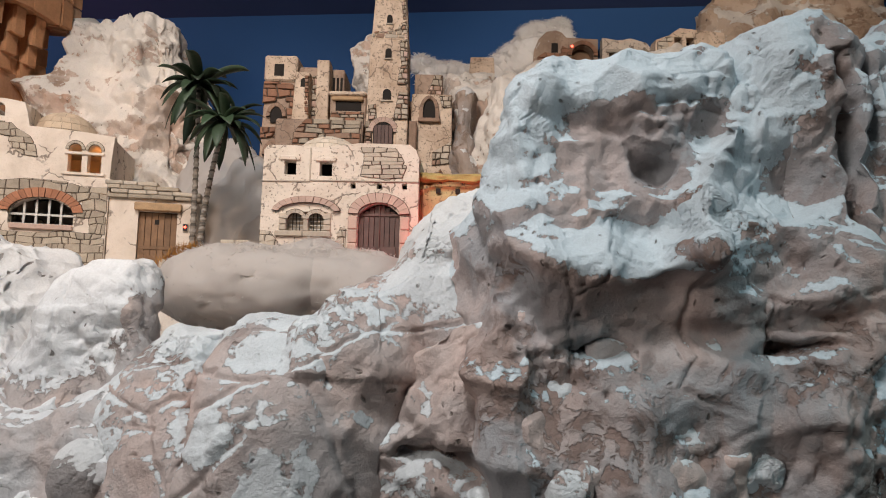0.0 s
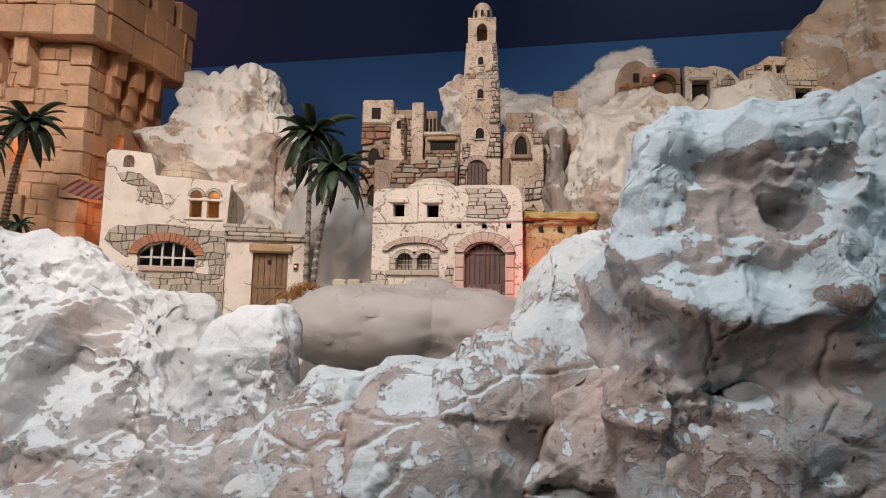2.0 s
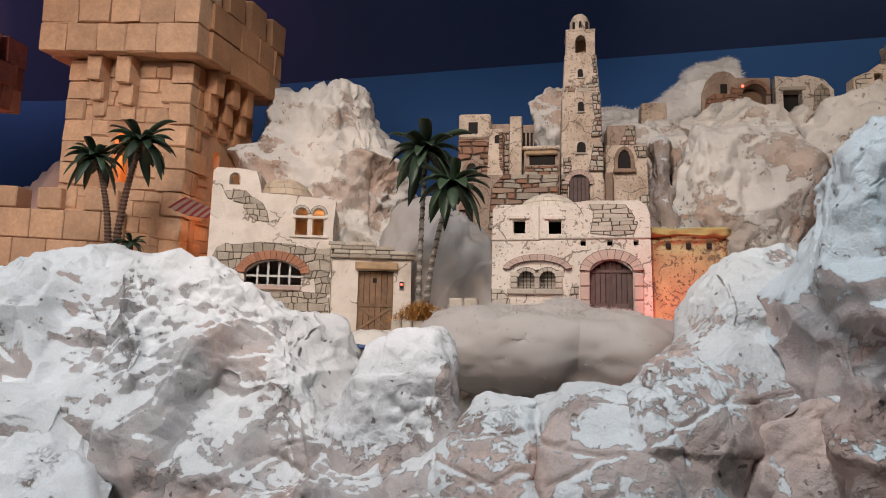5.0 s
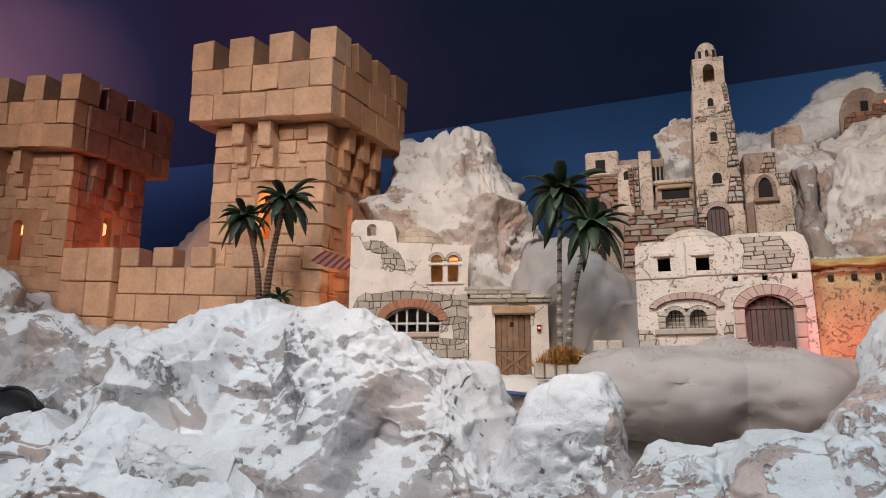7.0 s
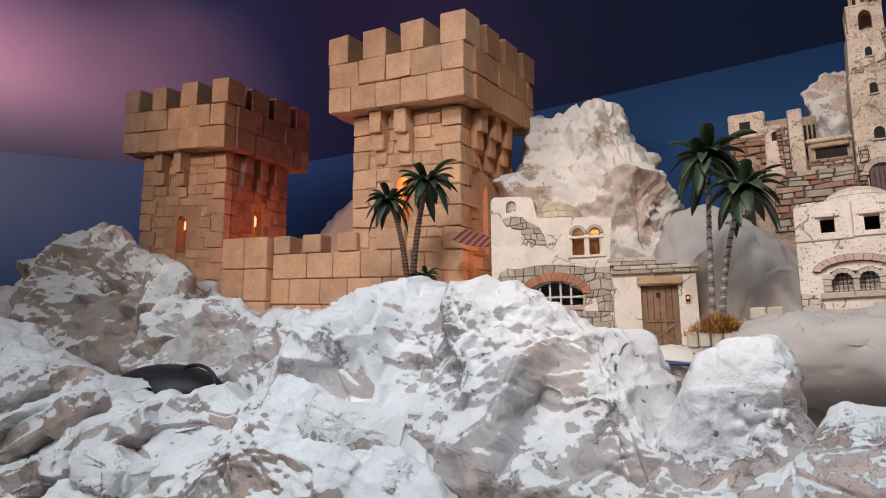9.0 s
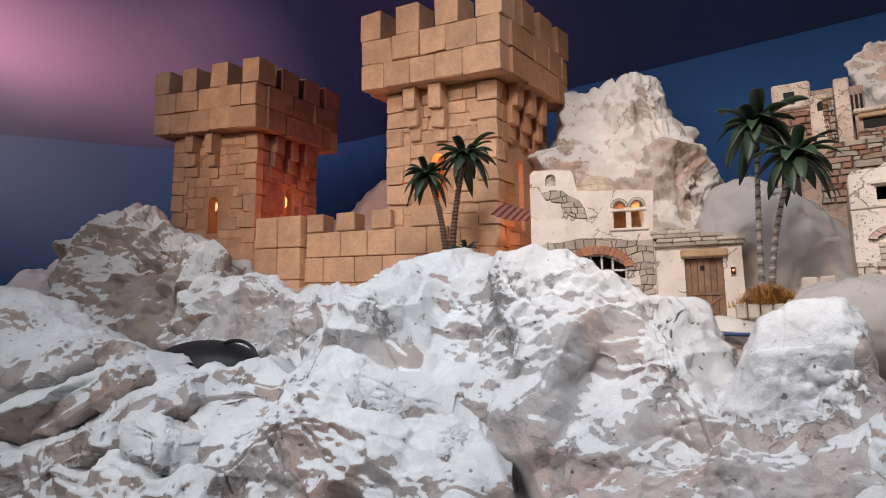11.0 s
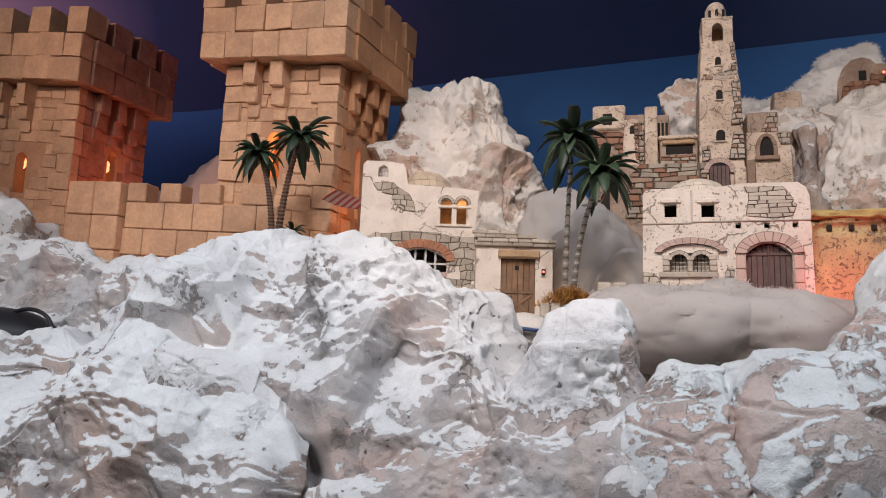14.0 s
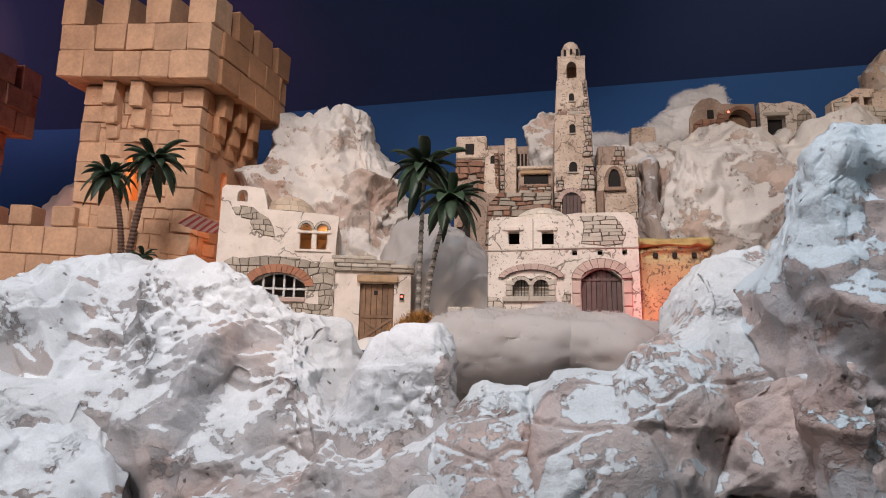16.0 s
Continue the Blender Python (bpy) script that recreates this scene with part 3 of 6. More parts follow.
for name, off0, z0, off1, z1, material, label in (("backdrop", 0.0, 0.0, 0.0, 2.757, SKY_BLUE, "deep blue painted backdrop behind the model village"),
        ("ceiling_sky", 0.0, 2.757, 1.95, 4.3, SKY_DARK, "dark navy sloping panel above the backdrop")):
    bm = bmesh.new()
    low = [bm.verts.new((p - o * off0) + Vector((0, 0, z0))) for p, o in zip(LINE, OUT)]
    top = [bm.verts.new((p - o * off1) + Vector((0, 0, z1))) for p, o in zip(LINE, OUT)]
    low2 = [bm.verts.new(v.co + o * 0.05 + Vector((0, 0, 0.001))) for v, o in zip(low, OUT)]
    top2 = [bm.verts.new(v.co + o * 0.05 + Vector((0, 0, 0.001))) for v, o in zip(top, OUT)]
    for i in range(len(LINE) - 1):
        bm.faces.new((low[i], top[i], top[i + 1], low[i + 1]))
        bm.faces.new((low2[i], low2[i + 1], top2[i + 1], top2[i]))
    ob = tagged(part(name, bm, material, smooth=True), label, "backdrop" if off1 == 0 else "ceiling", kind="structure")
slab("plinth", -4.6, 1.7, 0.84, 3.0, 0.0, 0.902, WALL, "dark plinth that carries the model landscape", "plinth")
slab("plinth_upper", -4.4, 1.6, 1.78, 3.0, 0.902, 1.30, WALL, "upper step of the plinth under the village", "plinth")

# the plaster ground of the village: one sheet, higher under the castle and rising to the hills behind
xs, ys = np.linspace(-4.4, 1.7, 240), np.linspace(1.34, 3.05, 120)
gx, gy = np.meshgrid(xs, ys, indexing="ij")
gz = 1.37 - 0.46 * np.clip((1.715 - gy) / 0.17, 0, 1) + 0.19 * np.clip((-1.25 - gx) / 0.15, 0, 1) * np.clip((gy - 1.72) / 0.1, 0, 1) + 0.75 * np.clip((gy - 2.35) / 0.6, 0, 1) ** 1.2 * np.clip((gx + 0.45) / 0.5, 0, 1)
gz += 0.10 * np.clip((gy - 2.05) / 0.2, 0, 1)
v = np.stack([gx, gy, gz], 2).reshape(-1, 3)
f = sheet_faces(len(xs), len(ys))
v = carve(v, f, 301, 0.2, 0.02, 0.03, 0.004)
tagged(mesh_ob("ground", v, f, ROCK_FAR), "cream plaster ground of the model village", "ground", kind="structure")


# ---- the rocks in front ----
ST = 0.0038
rock("rock_bank", [bank_mesh([(-1.80, 1.46, 1.28), (-1.72, 1.44, 1.43), (-1.68, 1.42, 1.475), (-1.60, 1.40, 1.485), (-1.55, 1.40, 1.515), (-1.50, 1.40, 1.53),
    (-1.41, 1.40, 1.53), (-1.27, 1.40, 1.505), (-1.16, 1.40, 1.51), (-1.05, 1.40, 1.52), (-0.97, 1.40, 1.49), (-0.91, 1.39, 1.455), (-0.84, 1.38, 1.425),
    (-0.795, 1.37, 1.395), (-0.765, 1.36, 1.34), (-0.73, 1.33, 1.26), (-0.62, 1.28, 1.16), (-0.48, 1.24, 1.04)], 0.9, 0.27, 0.25, ST, 11, 0.27, 0.03, 0.058, 0.004, 1.0,
    dents=((-0.90, 1.37, 0.10, 0.05, -25, 0.03), (-1.30, 1.36, 0.07, 0.10, 20, 0.035), (-1.12, 1.42, 0.06, 0.09, 25, -0.03), (-0.79, 1.32, 0.08, 0.05, 0, -0.03), (-1.47, 1.44, 0.08, 0.07, 0, -0.03)),
    lines=((0.016, 0.022, [(-0.93, 1.30), (-0.98, 1.22), (-1.00, 1.14)]), (0.016, 0.022, [(-1.20, 1.28), (-1.16, 1.21), (-1.18, 1.14)]), (0.02, -0.03, [(-1.20, 1.50), (-1.13, 1.40), (-1.10, 1.29)])),
    coats=((-0.78, 1.33, 0.09, 0.05, 0.14), (-1.10, 1.38, 0.04, 0.10, 0.12), (-0.92, 1.37, 0.09, 0.05, -0.12), (-0.92, 1.18, 0.25, 0.10, -0.07), (-1.42, 1.42, 0.14, 0.10, 0.05), (-1.28, 1.33, 0.06, 0.08, -0.06)), top_coat=0.09)],
    ROCK_WHITE, "large white painted plaster rock in front of the village")
# right flank without white: tan plaster, with its brown shadow put into the colour
rock("boulder", [bank_mesh([(-0.84, 1.26, 1.02), (-0.74, 1.25, 1.17), (-0.685, 1.23, 1.27), (-0.65, 1.22, 1.345), (-0.60, 1.22, 1.360), (-0.535, 1.22, 1.366), (-0.512, 1.21, 1.34),
    (-0.488, 1.20, 1.26), (-0.455, 1.18, 1.05)], 0.9, 0.11, 0.10, ST, 23, 0.24, 0.01, 0.028, 0.005, 0.45,
    coats=((-0.60, 1.29, 0.09, 0.09, 0.20), (-0.485, 1.28, 0.03, 0.09, -0.35), (-0.60, 1.13, 0.25, 0.06, -0.2)))], ROCK_CHALK, "chalk-white block of rock beside a gap")
rock("rock_bank", [bank_mesh([(-0.60, 1.16, 1.12), (-0.50, 1.14, 1.20), (-0.433, 1.12, 1.268), (-0.38, 1.12, 1.27), (-0.355, 1.12, 1.26), (-0.31, 1.12, 1.295), (-0.26, 1.12, 1.305),
    (-0.22, 1.12, 1.295), (-0.19, 1.13, 1.31), (-0.137, 1.18, 1.37), (-0.10, 1.215, 1.40), (-0.07, 1.25, 1.455), (-0.036, 1.285, 1.505), (0.01, 1.315, 1.53),
    (0.115, 1.37, 1.55), (0.22, 1.37, 1.50)], 0.9, 0.09, 0.2, ST, 37, 0.30, 0.02, 0.032, 0.005, 1.2, 0.34,
    dents=((-0.01, 1.44, 0.075, 0.05, 0, -0.045), (-0.10, 1.33, 0.05, 0.03, 20, 0.02)),
    lines=((0.007, 0.03, [(-0.188, 1.29), (-0.183, 1.245), (-0.169, 1.20)]), (0.009, 0.035, [(-0.352, 1.266), (-0.359, 1.212), (-0.366, 1.15), (-0.345, 1.09)]), (0.03, -0.02, [(-0.25, 1.28), (-0.13, 1.24), (0.0, 1.20), (0.05, 1.16)])),
    coats=((-0.268, 1.224, 0.045, 0.03, 0.16), (-0.255, 1.14, 0.075, 0.06, 0.12), (-0.217, 1.05, 0.05, 0.06, 0.16), (-0.30, 1.11, 0.03, 0.03, 0.14), (-0.075, 1.103, 0.025, 0.02, 0.16), (-0.119, 1.15, 0.02, 0.015, 0.14),
    (0.02, 1.46, 0.12, 0.08, 0.26), (0.0, 1.36, 0.08, 0.05, 0.12), (-0.40, 1.25, 0.05, 0.03, 0.16)))], ROCK_PINK, "pinkish plaster rock with white paint runs")
rock("rock_bank", [bank_mesh([(-0.34, 1.10, 0.98), (-0.22, 1.08, 1.10), (-0.12, 1.05, 1.19), (-0.04, 1.02, 1.26), (0.03, 1.0, 1.30), (0.07, 0.99, 1.295), (0.12, 0.985, 1.275), (0.165, 0.975, 1.262), (0.19, 0.98, 1.225),
    (0.235, 0.98, 1.225), (0.30, 0.985, 1.235), (0.40, 1.0, 1.235), (0.50, 1.02, 1.235), (0.60, 1.03, 1.25), (0.80, 1.05, 1.23), (0.95, 1.08, 1.10)],
    0.9, 0.045, 0.12, ST, 41, 0.18, 0.02, 0.04, 0.005, 1.1,
    lines=((0.010, 0.045, [(-0.06, 1.11), (0.056, 1.102), (0.171, 1.103), (0.27, 1.126), (0.362, 1.124)]), (0.008, 0.05, [(0.577, 1.227), (0.575, 1.157), (0.618, 1.081)]), (0.03, -0.015, [(-0.05, 1.13), (0.17, 1.125), (0.30, 1.15)])),
    coats=((0.155, 1.25, 0.03, 0.03, 0.22), (0.178, 1.20, 0.02, 0.035, 0.16), (0.216, 1.166, 0.04, 0.025, 0.14), (0.27, 1.152, 0.04, 0.02, 0.14), (0.38, 1.185, 0.05, 0.05, 0.12), (0.06, 1.06, 0.20, 0.03, 0.10)))], ROCK_PINK, "pink-brown plaster slope below the overhang")
rock("rock_bank", [bank_mesh([(-1.15, 1.12, 0.92), (-1.0, 1.12, 1.02), (-0.86, 1.14, 1.13), (-0.72, 1.14, 1.17), (-0.60, 1.12, 1.14), (-0.45, 1.10, 1.12),
    (-0.30, 1.07, 1.06), (-0.15, 1.05, 0.95)], 0.9, 0.12, 0.2, ST, 47, 0.22, 0.03, 0.045, 0.004, 1.1, coats=((-0.7, 1.1, 0.5, 0.15, -0.16),))], ROCK_WHITE, "low white plaster slope along the front of the landscape")
# white paint is kept out of the hollow and undercut, darkening them by colour
rock("overhanging_rock", [bank_mesh([(0.02, 1.12, 1.36), (0.05, 1.08, 1.47), (0.066, 1.06, 1.53), (0.082, 1.05, 1.60), (0.10, 1.05, 1.645), (0.146, 1.05, 1.685), (0.217, 1.05, 1.69), (0.297, 1.05, 1.722), (0.359, 1.05, 1.732), (0.412, 1.05, 1.718),
    (0.44, 1.06, 1.675), (0.46, 1.06, 1.70), (0.492, 1.05, 1.735), (0.538, 1.05, 1.773), (0.573, 1.05, 1.757), (0.607, 1.06, 1.72), (0.625, 1.08, 1.645), (0.645, 1.08, 1.75), (0.70, 1.10, 1.80),
    (0.85, 1.15, 1.80), (1.0, 1.2, 1.70)], 0.9, 0.13, 0.22, ST, 57, 0.17, 0.015, 0.032, 0.005, 0.68,
    dents=((0.29, 1.53, 0.08, 0.046, -15, 0.055), (0.31, 1.515, 0.045, 0.026, -10, 0.03), (0.169, 1.553, 0.05, 0.05, 0, 0.015), (0.27, 1.44, 0.08, 0.032, 0, 0.035), (0.25, 1.62, 0.15, 0.035, 8, -0.012),
    (0.47, 1.49, 0.06, 0.05, 0, 0.03), (0.51, 1.68, 0.06, 0.05, 0, -0.02), (0.09, 1.335, 0.03, 0.05, 25, 0.035), (0.28, 1.29, 0.20, 0.03, 2, 0.028), (0.46, 1.30, 0.09, 0.025, 8, 0.02),
    (0.205, 1.257, 0.04, 0.015, 0, 0.09), (0.47, 1.268, 0.055, 0.012, 4, 0.06)),
    lines=((0.028, -0.03, [(0.423, 1.58), (0.367, 1.519), (0.351, 1.455), (0.335, 1.407)]), (0.026, -0.028, [(0.10, 1.385), (0.159, 1.373), (0.233, 1.364), (0.292, 1.373), (0.345, 1.404)]),
    (0.010, 0.06, [(0.578, 1.692), (0.593, 1.614), (0.586, 1.529), (0.579, 1.445), (0.603, 1.404)]), (0.010, 0.06, [(0.65, 1.32), (0.618, 1.275), (0.577, 1.227)]), (0.02, 0.035, [(0.434, 1.675), (0.417, 1.618), (0.374, 1.575)])),
    coats=((0.26, 1.665, 0.18, 0.05, 0.20), (0.12, 1.60, 0.06, 0.09, 0.16), (0.06, 1.50, 0.05, 0.08, 0.14), (0.395, 1.513, 0.05, 0.06, 0.24), (0.427, 1.563, 0.06, 0.025, 0.20), (0.245, 1.415, 0.05, 0.022, 0.24), (0.346, 1.432, 0.035, 0.035, 0.24), (0.50, 1.66, 0.06, 0.08, 0.14),
    (0.245, 1.379, 0.11, 0.018, 0.20), (0.433, 1.474, 0.03, 0.03, 0.14), (0.12, 1.47, 0.035, 0.06, 0.12), (0.27, 1.54, 0.08, 0.05, -0.3), (0.25, 1.30, 0.3, 0.05, -0.3), (0.70, 1.5, 0.08, 0.2, 0.12)))],
    ROCK_BLUE, "large overhanging plaster rock with a hollow, blue-white on top")
rock("stone_lump", [ball_mesh((0.255, 0.98, 1.250), (0.050, 0.04, 0.026), 63, 40, 0.06, 0.004, 0.012)], ROCK_PINK, "small brown rock wedged under the overhang")
rock("stone_lump", [ball_mesh((0.425, 0.99, 1.262), (0.026, 0.03, 0.030), 64, 40, 0.06, 0.004, 0.012)], ROCK_BLUE, "small grey rock wedged under the overhang")
rock("stone_lump", [ball_mesh((0.428, 0.965, 1.100), (0.035, 0.03, 0.03), 67, 40, 0.06, 0.004, 0.010)], ROCK_CHALK, "small white knob of rock low on the slope")
rock("stone_lump", [ball_mesh((-0.51, 1.03, 1.055), (0.046, 0.045, 0.05), 68, 50, 0.09, 0.004, 0.010)], ROCK_EARTH, "rounded brown lump of plaster rock at the front edge")
rock("rock_bank", [bank_mesh([(-3.6, 1.45, 1.40), (-3.3, 1.36, 1.50), (-2.97, 1.30, 1.53), (-2.775, 1.27, 1.50), (-2.56, 1.25, 1.43), (-2.42, 1.25, 1.38), (-2.27, 1.28, 1.28), (-2.24, 1.28, 1.26),
    (-2.04, 1.28, 1.28), (-1.83, 1.28, 1.29), (-1.756, 1.27, 1.27), (-1.62, 1.24, 1.34), (-1.50, 1.22, 1.30), (-1.30, 1.20, 1.16), (-1.12, 1.19, 1.08)], 0.9, 0.2, 0.2, 0.0045, 71, 0.26, 0.02, 0.045, 0.005, 1.0,
    lines=((0.03, -0.06, [(-2.80, 1.02), (-2.63, 1.12), (-2.36, 1.235), (-2.25, 1.275)]), (0.016, 0.06, [(-2.62, 1.05), (-2.42, 1.14), (-2.22, 1.22), (-2.05, 1.25)]), (0.014, 0.05, [(-2.9, 1.12), (-2.6, 1.21), (-2.35, 1.28)]),
    (0.03, -0.04, [(-2.30, 1.05), (-2.10, 1.17), (-1.95, 1.27)]), (0.014, 0.06, [(-2.12, 1.05), (-1.95, 1.15), (-1.80, 1.20)])),
    coats=((-2.63, 1.13, 0.10, 0.035, 0.12), (-2.45, 1.21, 0.12, 0.035, 0.14), (-2.30, 1.26, 0.06, 0.03, 0.12), (-2.33, 1.34, 0.06, 0.06, -0.2), (-2.35, 1.17, 0.12, 0.03, -0.15), (-2.05, 1.22, 0.08, 0.06, 0.10)))],
    ROCK_BROKEN, "broken white rocks before the castle")
rock("boulder", [bank_mesh([(-1.76, 1.22, 0.98), (-1.70, 1.21, 1.10), (-1.60, 1.20, 1.185), (-1.50, 1.20, 1.235), (-1.42, 1.20, 1.262), (-1.30, 1.20, 1.272), (-1.22, 1.20, 1.258), (-1.165, 1.21, 1.20), (-1.11, 1.23, 1.04)],
    0.9, 0.11, 0.15, ST, 29, 0.26, 0.02, 0.038, 0.004, 0.7, coats=((-1.40, 1.22, 0.15, 0.05, 0.10), (-1.6, 1.14, 0.06, 0.06, 0.08), (-1.35, 1.10, 0.2, 0.06, -0.08)))], ROCK_WHITE, "grey-white rounded boulder below the large white rock")
rock("rock_bank", [bank_mesh([(-2.66, 1.68, 1.42), (-2.58, 1.68, 1.52), (-2.48, 1.68, 1.60), (-2.35, 1.68, 1.63), (-2.25, 1.68, 1.595), (-2.05, 1.66, 1.535), (-1.85, 1.60, 1.50),
    (-1.65, 1.52, 1.47), (-1.55, 1.50, 1.40)], 0.95, 0.12, 0.15, 0.005, 83, 0.2, 0.03, 0.045, 0.006, coats=((-2.25, 1.42, 0.35, 0.07, -0.22),), top_coat=0.14)], ROCK_WHITE, "low white rock ridge under the castle wall")
rock("rock_bank", [bank_mesh([(-3.60, 1.78, 1.45), (-3.43, 1.78, 1.66), (-3.30, 1.77, 1.785), (-3.17, 1.77, 1.868), (-2.92, 1.77, 1.892), (-2.84, 1.77, 1.85), (-2.75, 1.77, 1.785), (-2.59, 1.77, 1.70), (-2.49, 1.77, 1.655),
    (-2.40, 1.77, 1.50)], 0.95, 0.18, 0.2, 0.006, 97, 0.2, 0.05, 0.075, 0.007, coats=((-2.95, 1.68, 0.12, 0.05, 0.12), (-2.75, 1.55, 0.2, 0.12, -0.2)), top_coat=0.08)], ROCK_EARTH, "brown and white rock at the foot of the far tower")
rock("rock_bank", [bank_mesh([(-3.0, 1.06, 1.02), (-2.6, 1.05, 1.08), (-2.25, 1.04, 1.10), (-1.95, 1.03, 1.08), (-1.80, 1.05, 1.06), (-1.70, 1.07, 0.97)],
    0.9, 0.12, 0.2, 0.005, 59, 0.13, 0.02, 0.035, 0.005, 1.0)], ROCK_BROKEN, "broken white plaster rubble at the front edge")


def slab_rock(centre, radii, turn, tilt, seed, material, label):
    """A broken slab: a squarish block, carved and laid over at an angle."""
    v, f = ball_mesh((0, 0, 0), radii, seed, 70, 0.12, 0.006, 0.022, 0.004, 0.5, radians(turn))
    m = np.array(Matrix.Rotation(radians(tilt), 3, "Y"))
    rock("broken_rock", [(v @ m.T + np.array(centre), f)], material, label, "rock", "broken rocks")


slab_rock((-1.93, 1.06, 1.105), (0.10, 0.07, 0.045), -15, 12, 66, ROCK_CHALK, "squarish white slab of broken plaster rock")
slab_rock((-2.36, 1.15, 1.185), (0.22, 0.07, 0.042), 6, -24, 65, ROCK_BROKEN, "long tilted white slab of broken plaster rock")
slab_rock((-2.62, 1.16, 1.27), (0.20, 0.07, 0.045), 6, -20, 61, ROCK_BROKEN, "long upper slab of broken plaster rock")
slab_rock((-2.02, 1.10, 1.17), (0.15, 0.07, 0.05), 10, -28, 62, ROCK_BROKEN, "short tilted white slab of broken plaster rock")
slab_rock((-2.16, 1.02, 1.09), (0.12, 0.08, 0.045), 0, -18, 69, ROCK_BROKEN, "low white slab of broken plaster rock")

# ---- the rocks behind the village ----
rock("mountain", [bank_mesh([(-1.50, 2.5, 2.05), (-1.40, 2.46, 2.20), (-1.34, 2.45, 2.31), (-1.27, 2.44, 2.315), (-1.194, 2.43, 2.30), (-1.12, 2.43, 2.325), (-1.06, 2.43, 2.35), (-1.01, 2.43, 2.325), (-0.975, 2.43, 2.24),
    (-0.925, 2.43, 2.14), (-0.89, 2.43, 2.01), (-0.87, 2.42, 1.88), (-0.83, 2.40, 1.78), (-0.76, 2.38, 1.68), (-0.62, 2.35, 1.58)], 1.35, 0.22, 0.2, 0.006, 101, 0.24, 0.02, 0.072, 0.006, 0.9,
    dents=((-1.02, 2.12, 0.04, 0.10, 10, 0.05), (-1.15, 2.25, 0.07, 0.05, 0, -0.03)), coats=((-1.15, 2.15, 0.15, 0.2, 0.08), (-0.95, 1.95, 0.07, 0.12, -0.12)), top_coat=0.08)],
    ROCK_FAR, "steep cream-white plaster mountain behind the house", "mountain")
rock("boulder", [ball_mesh((0.33, 2.28, 1.84), (0.26, 0.2, 0.29), 111, 120, 0.22, 0.03, 0.045)], ROCK_FAR, "large rounded cream boulder behind the village")
rock("boulder", [ball_mesh((0.06, 2.32, 1.78), (0.07, 0.16, 0.28), 112, 80, 0.2, 0.04, 0.05)], ROCK_EARTH, "brown narrow rock beside the hill houses")
rock("hillside", [
    ball_mesh((0.12, 2.60, 1.89), (0.20, 0.25, 0.30), 121, 90, 0.2, 0.03, 0.06, 0.006),
    ball_mesh((0.50, 2.80, 1.97), (0.40, 0.3, 0.34), 122, 110, 0.2, 0.03, 0.06, 0.006),
    ball_mesh((0.77, 2.52, 1.94), (0.27, 0.22, 0.30), 123, 110, 0.2, 0.03, 0.05, 0.006)], ROCK_FAR, "cream plaster hillside below the ruins", "hillside")
rock("mountain", [bank_mesh([(0.85, 2.9, 2.2), (0.95, 2.9, 2.42), (1.10, 2.9, 2.58), (1.25, 2.88, 2.76), (1.30, 2.86, 2.90), (1.5, 2.85, 3.0), (1.75, 2.85, 2.9), (2.0, 2.85, 2.3)],
    1.3, 0.2, 0.1, 0.011, 131, 0.3, 0.07, 0.08)], ROCK_TAN, "brown and white plaster peak at the far side", "mountain")
rock("boulder", [ball_mesh((-0.27, 2.62, 2.22), (0.10, 0.12, 0.17), 141, 70, 0.12, 0.02, 0.03)], ROCK_FAR, "rounded pale rock behind the minaret")


# ---- cotton wadding ----
def cotton(name, lumps, seed, label, wool=None, fibre=0.007):
    """A drift of wadding: soft overlapping tufts with loose fibres standing off them."""
    rnd = random.Random(seed)
    drift = thing(name, pose(0, 0, 0), label, "cotton")
    for k, (c, r) in enumerate(lumps):
        v, f = ball_mesh(c, r, seed + k, 60, 0.2, 0.0, 0.0, 0.0, 1.0)
        n = normals_of(v, f)
        h = 0.22 * min(r) * fractal(v * 8, seed + 40, 3) + 0.0015 * fractal(v * 60, seed + 40, 2)
        v = v + n * h[:, None]
        g = v.reshape(120, 60, 3)
        g[-1] = g[0]
        g[:, 0], g[:, -1] = g[0, 0], g[0, -1]
        tuft = mesh_ob("tuft", g.reshape(-1, 3), f, wool or COTTON, drift)
        vs, fs = [], []
        for i in range(1400 if fibre > 0.01 else 700):
            j = rnd.randrange(len(v))
            o, d = Vector(v[j]), Vector(n[j]) * rnd.uniform(0.2, 1.0) + Vector((rnd.gauss(0, 1), rnd.gauss(0, 1), rnd.gauss(0, 1))) * 0.9
            d = d.normalized() * rnd.uniform(0.3, 1.0) * fibre
            s = d.orthogonal().normalized() * 0.00016
            b = len(vs)
            vs += [o - s, o + s, o + d * 0.6 + Vector((0, 0, 0.002)), o + d]
            fs += [(b, b + 1, b + 2), (b + 1, b + 3, b + 2)]
        tagged(mesh_ob("fuzz", vs, fs, wool or COTTON, tuft, False), kind="stuff")
    return drift


def puffs(seed, n, centre, radii, r0, r1):
    """Lobes of wadding heaped in an ellipsoid."""
    rnd = random.Random(seed)
    out = []
    for i in range(n):
        a, h = i * 2.4, rnd.uniform(-0.35, 0.9)
        k = math.sqrt(max(0.0, 1 - h * h)) * rnd.uniform(0.35, 0.95)
        r = rnd.uniform(r0, r1)
        out.append(((centre[0] + radii[0] * k * math.cos(a), centre[1] + radii[1] * k * math.sin(a), centre[2] + radii[2] * h), (r * 1.35, r, r * 0.85)))
    return out


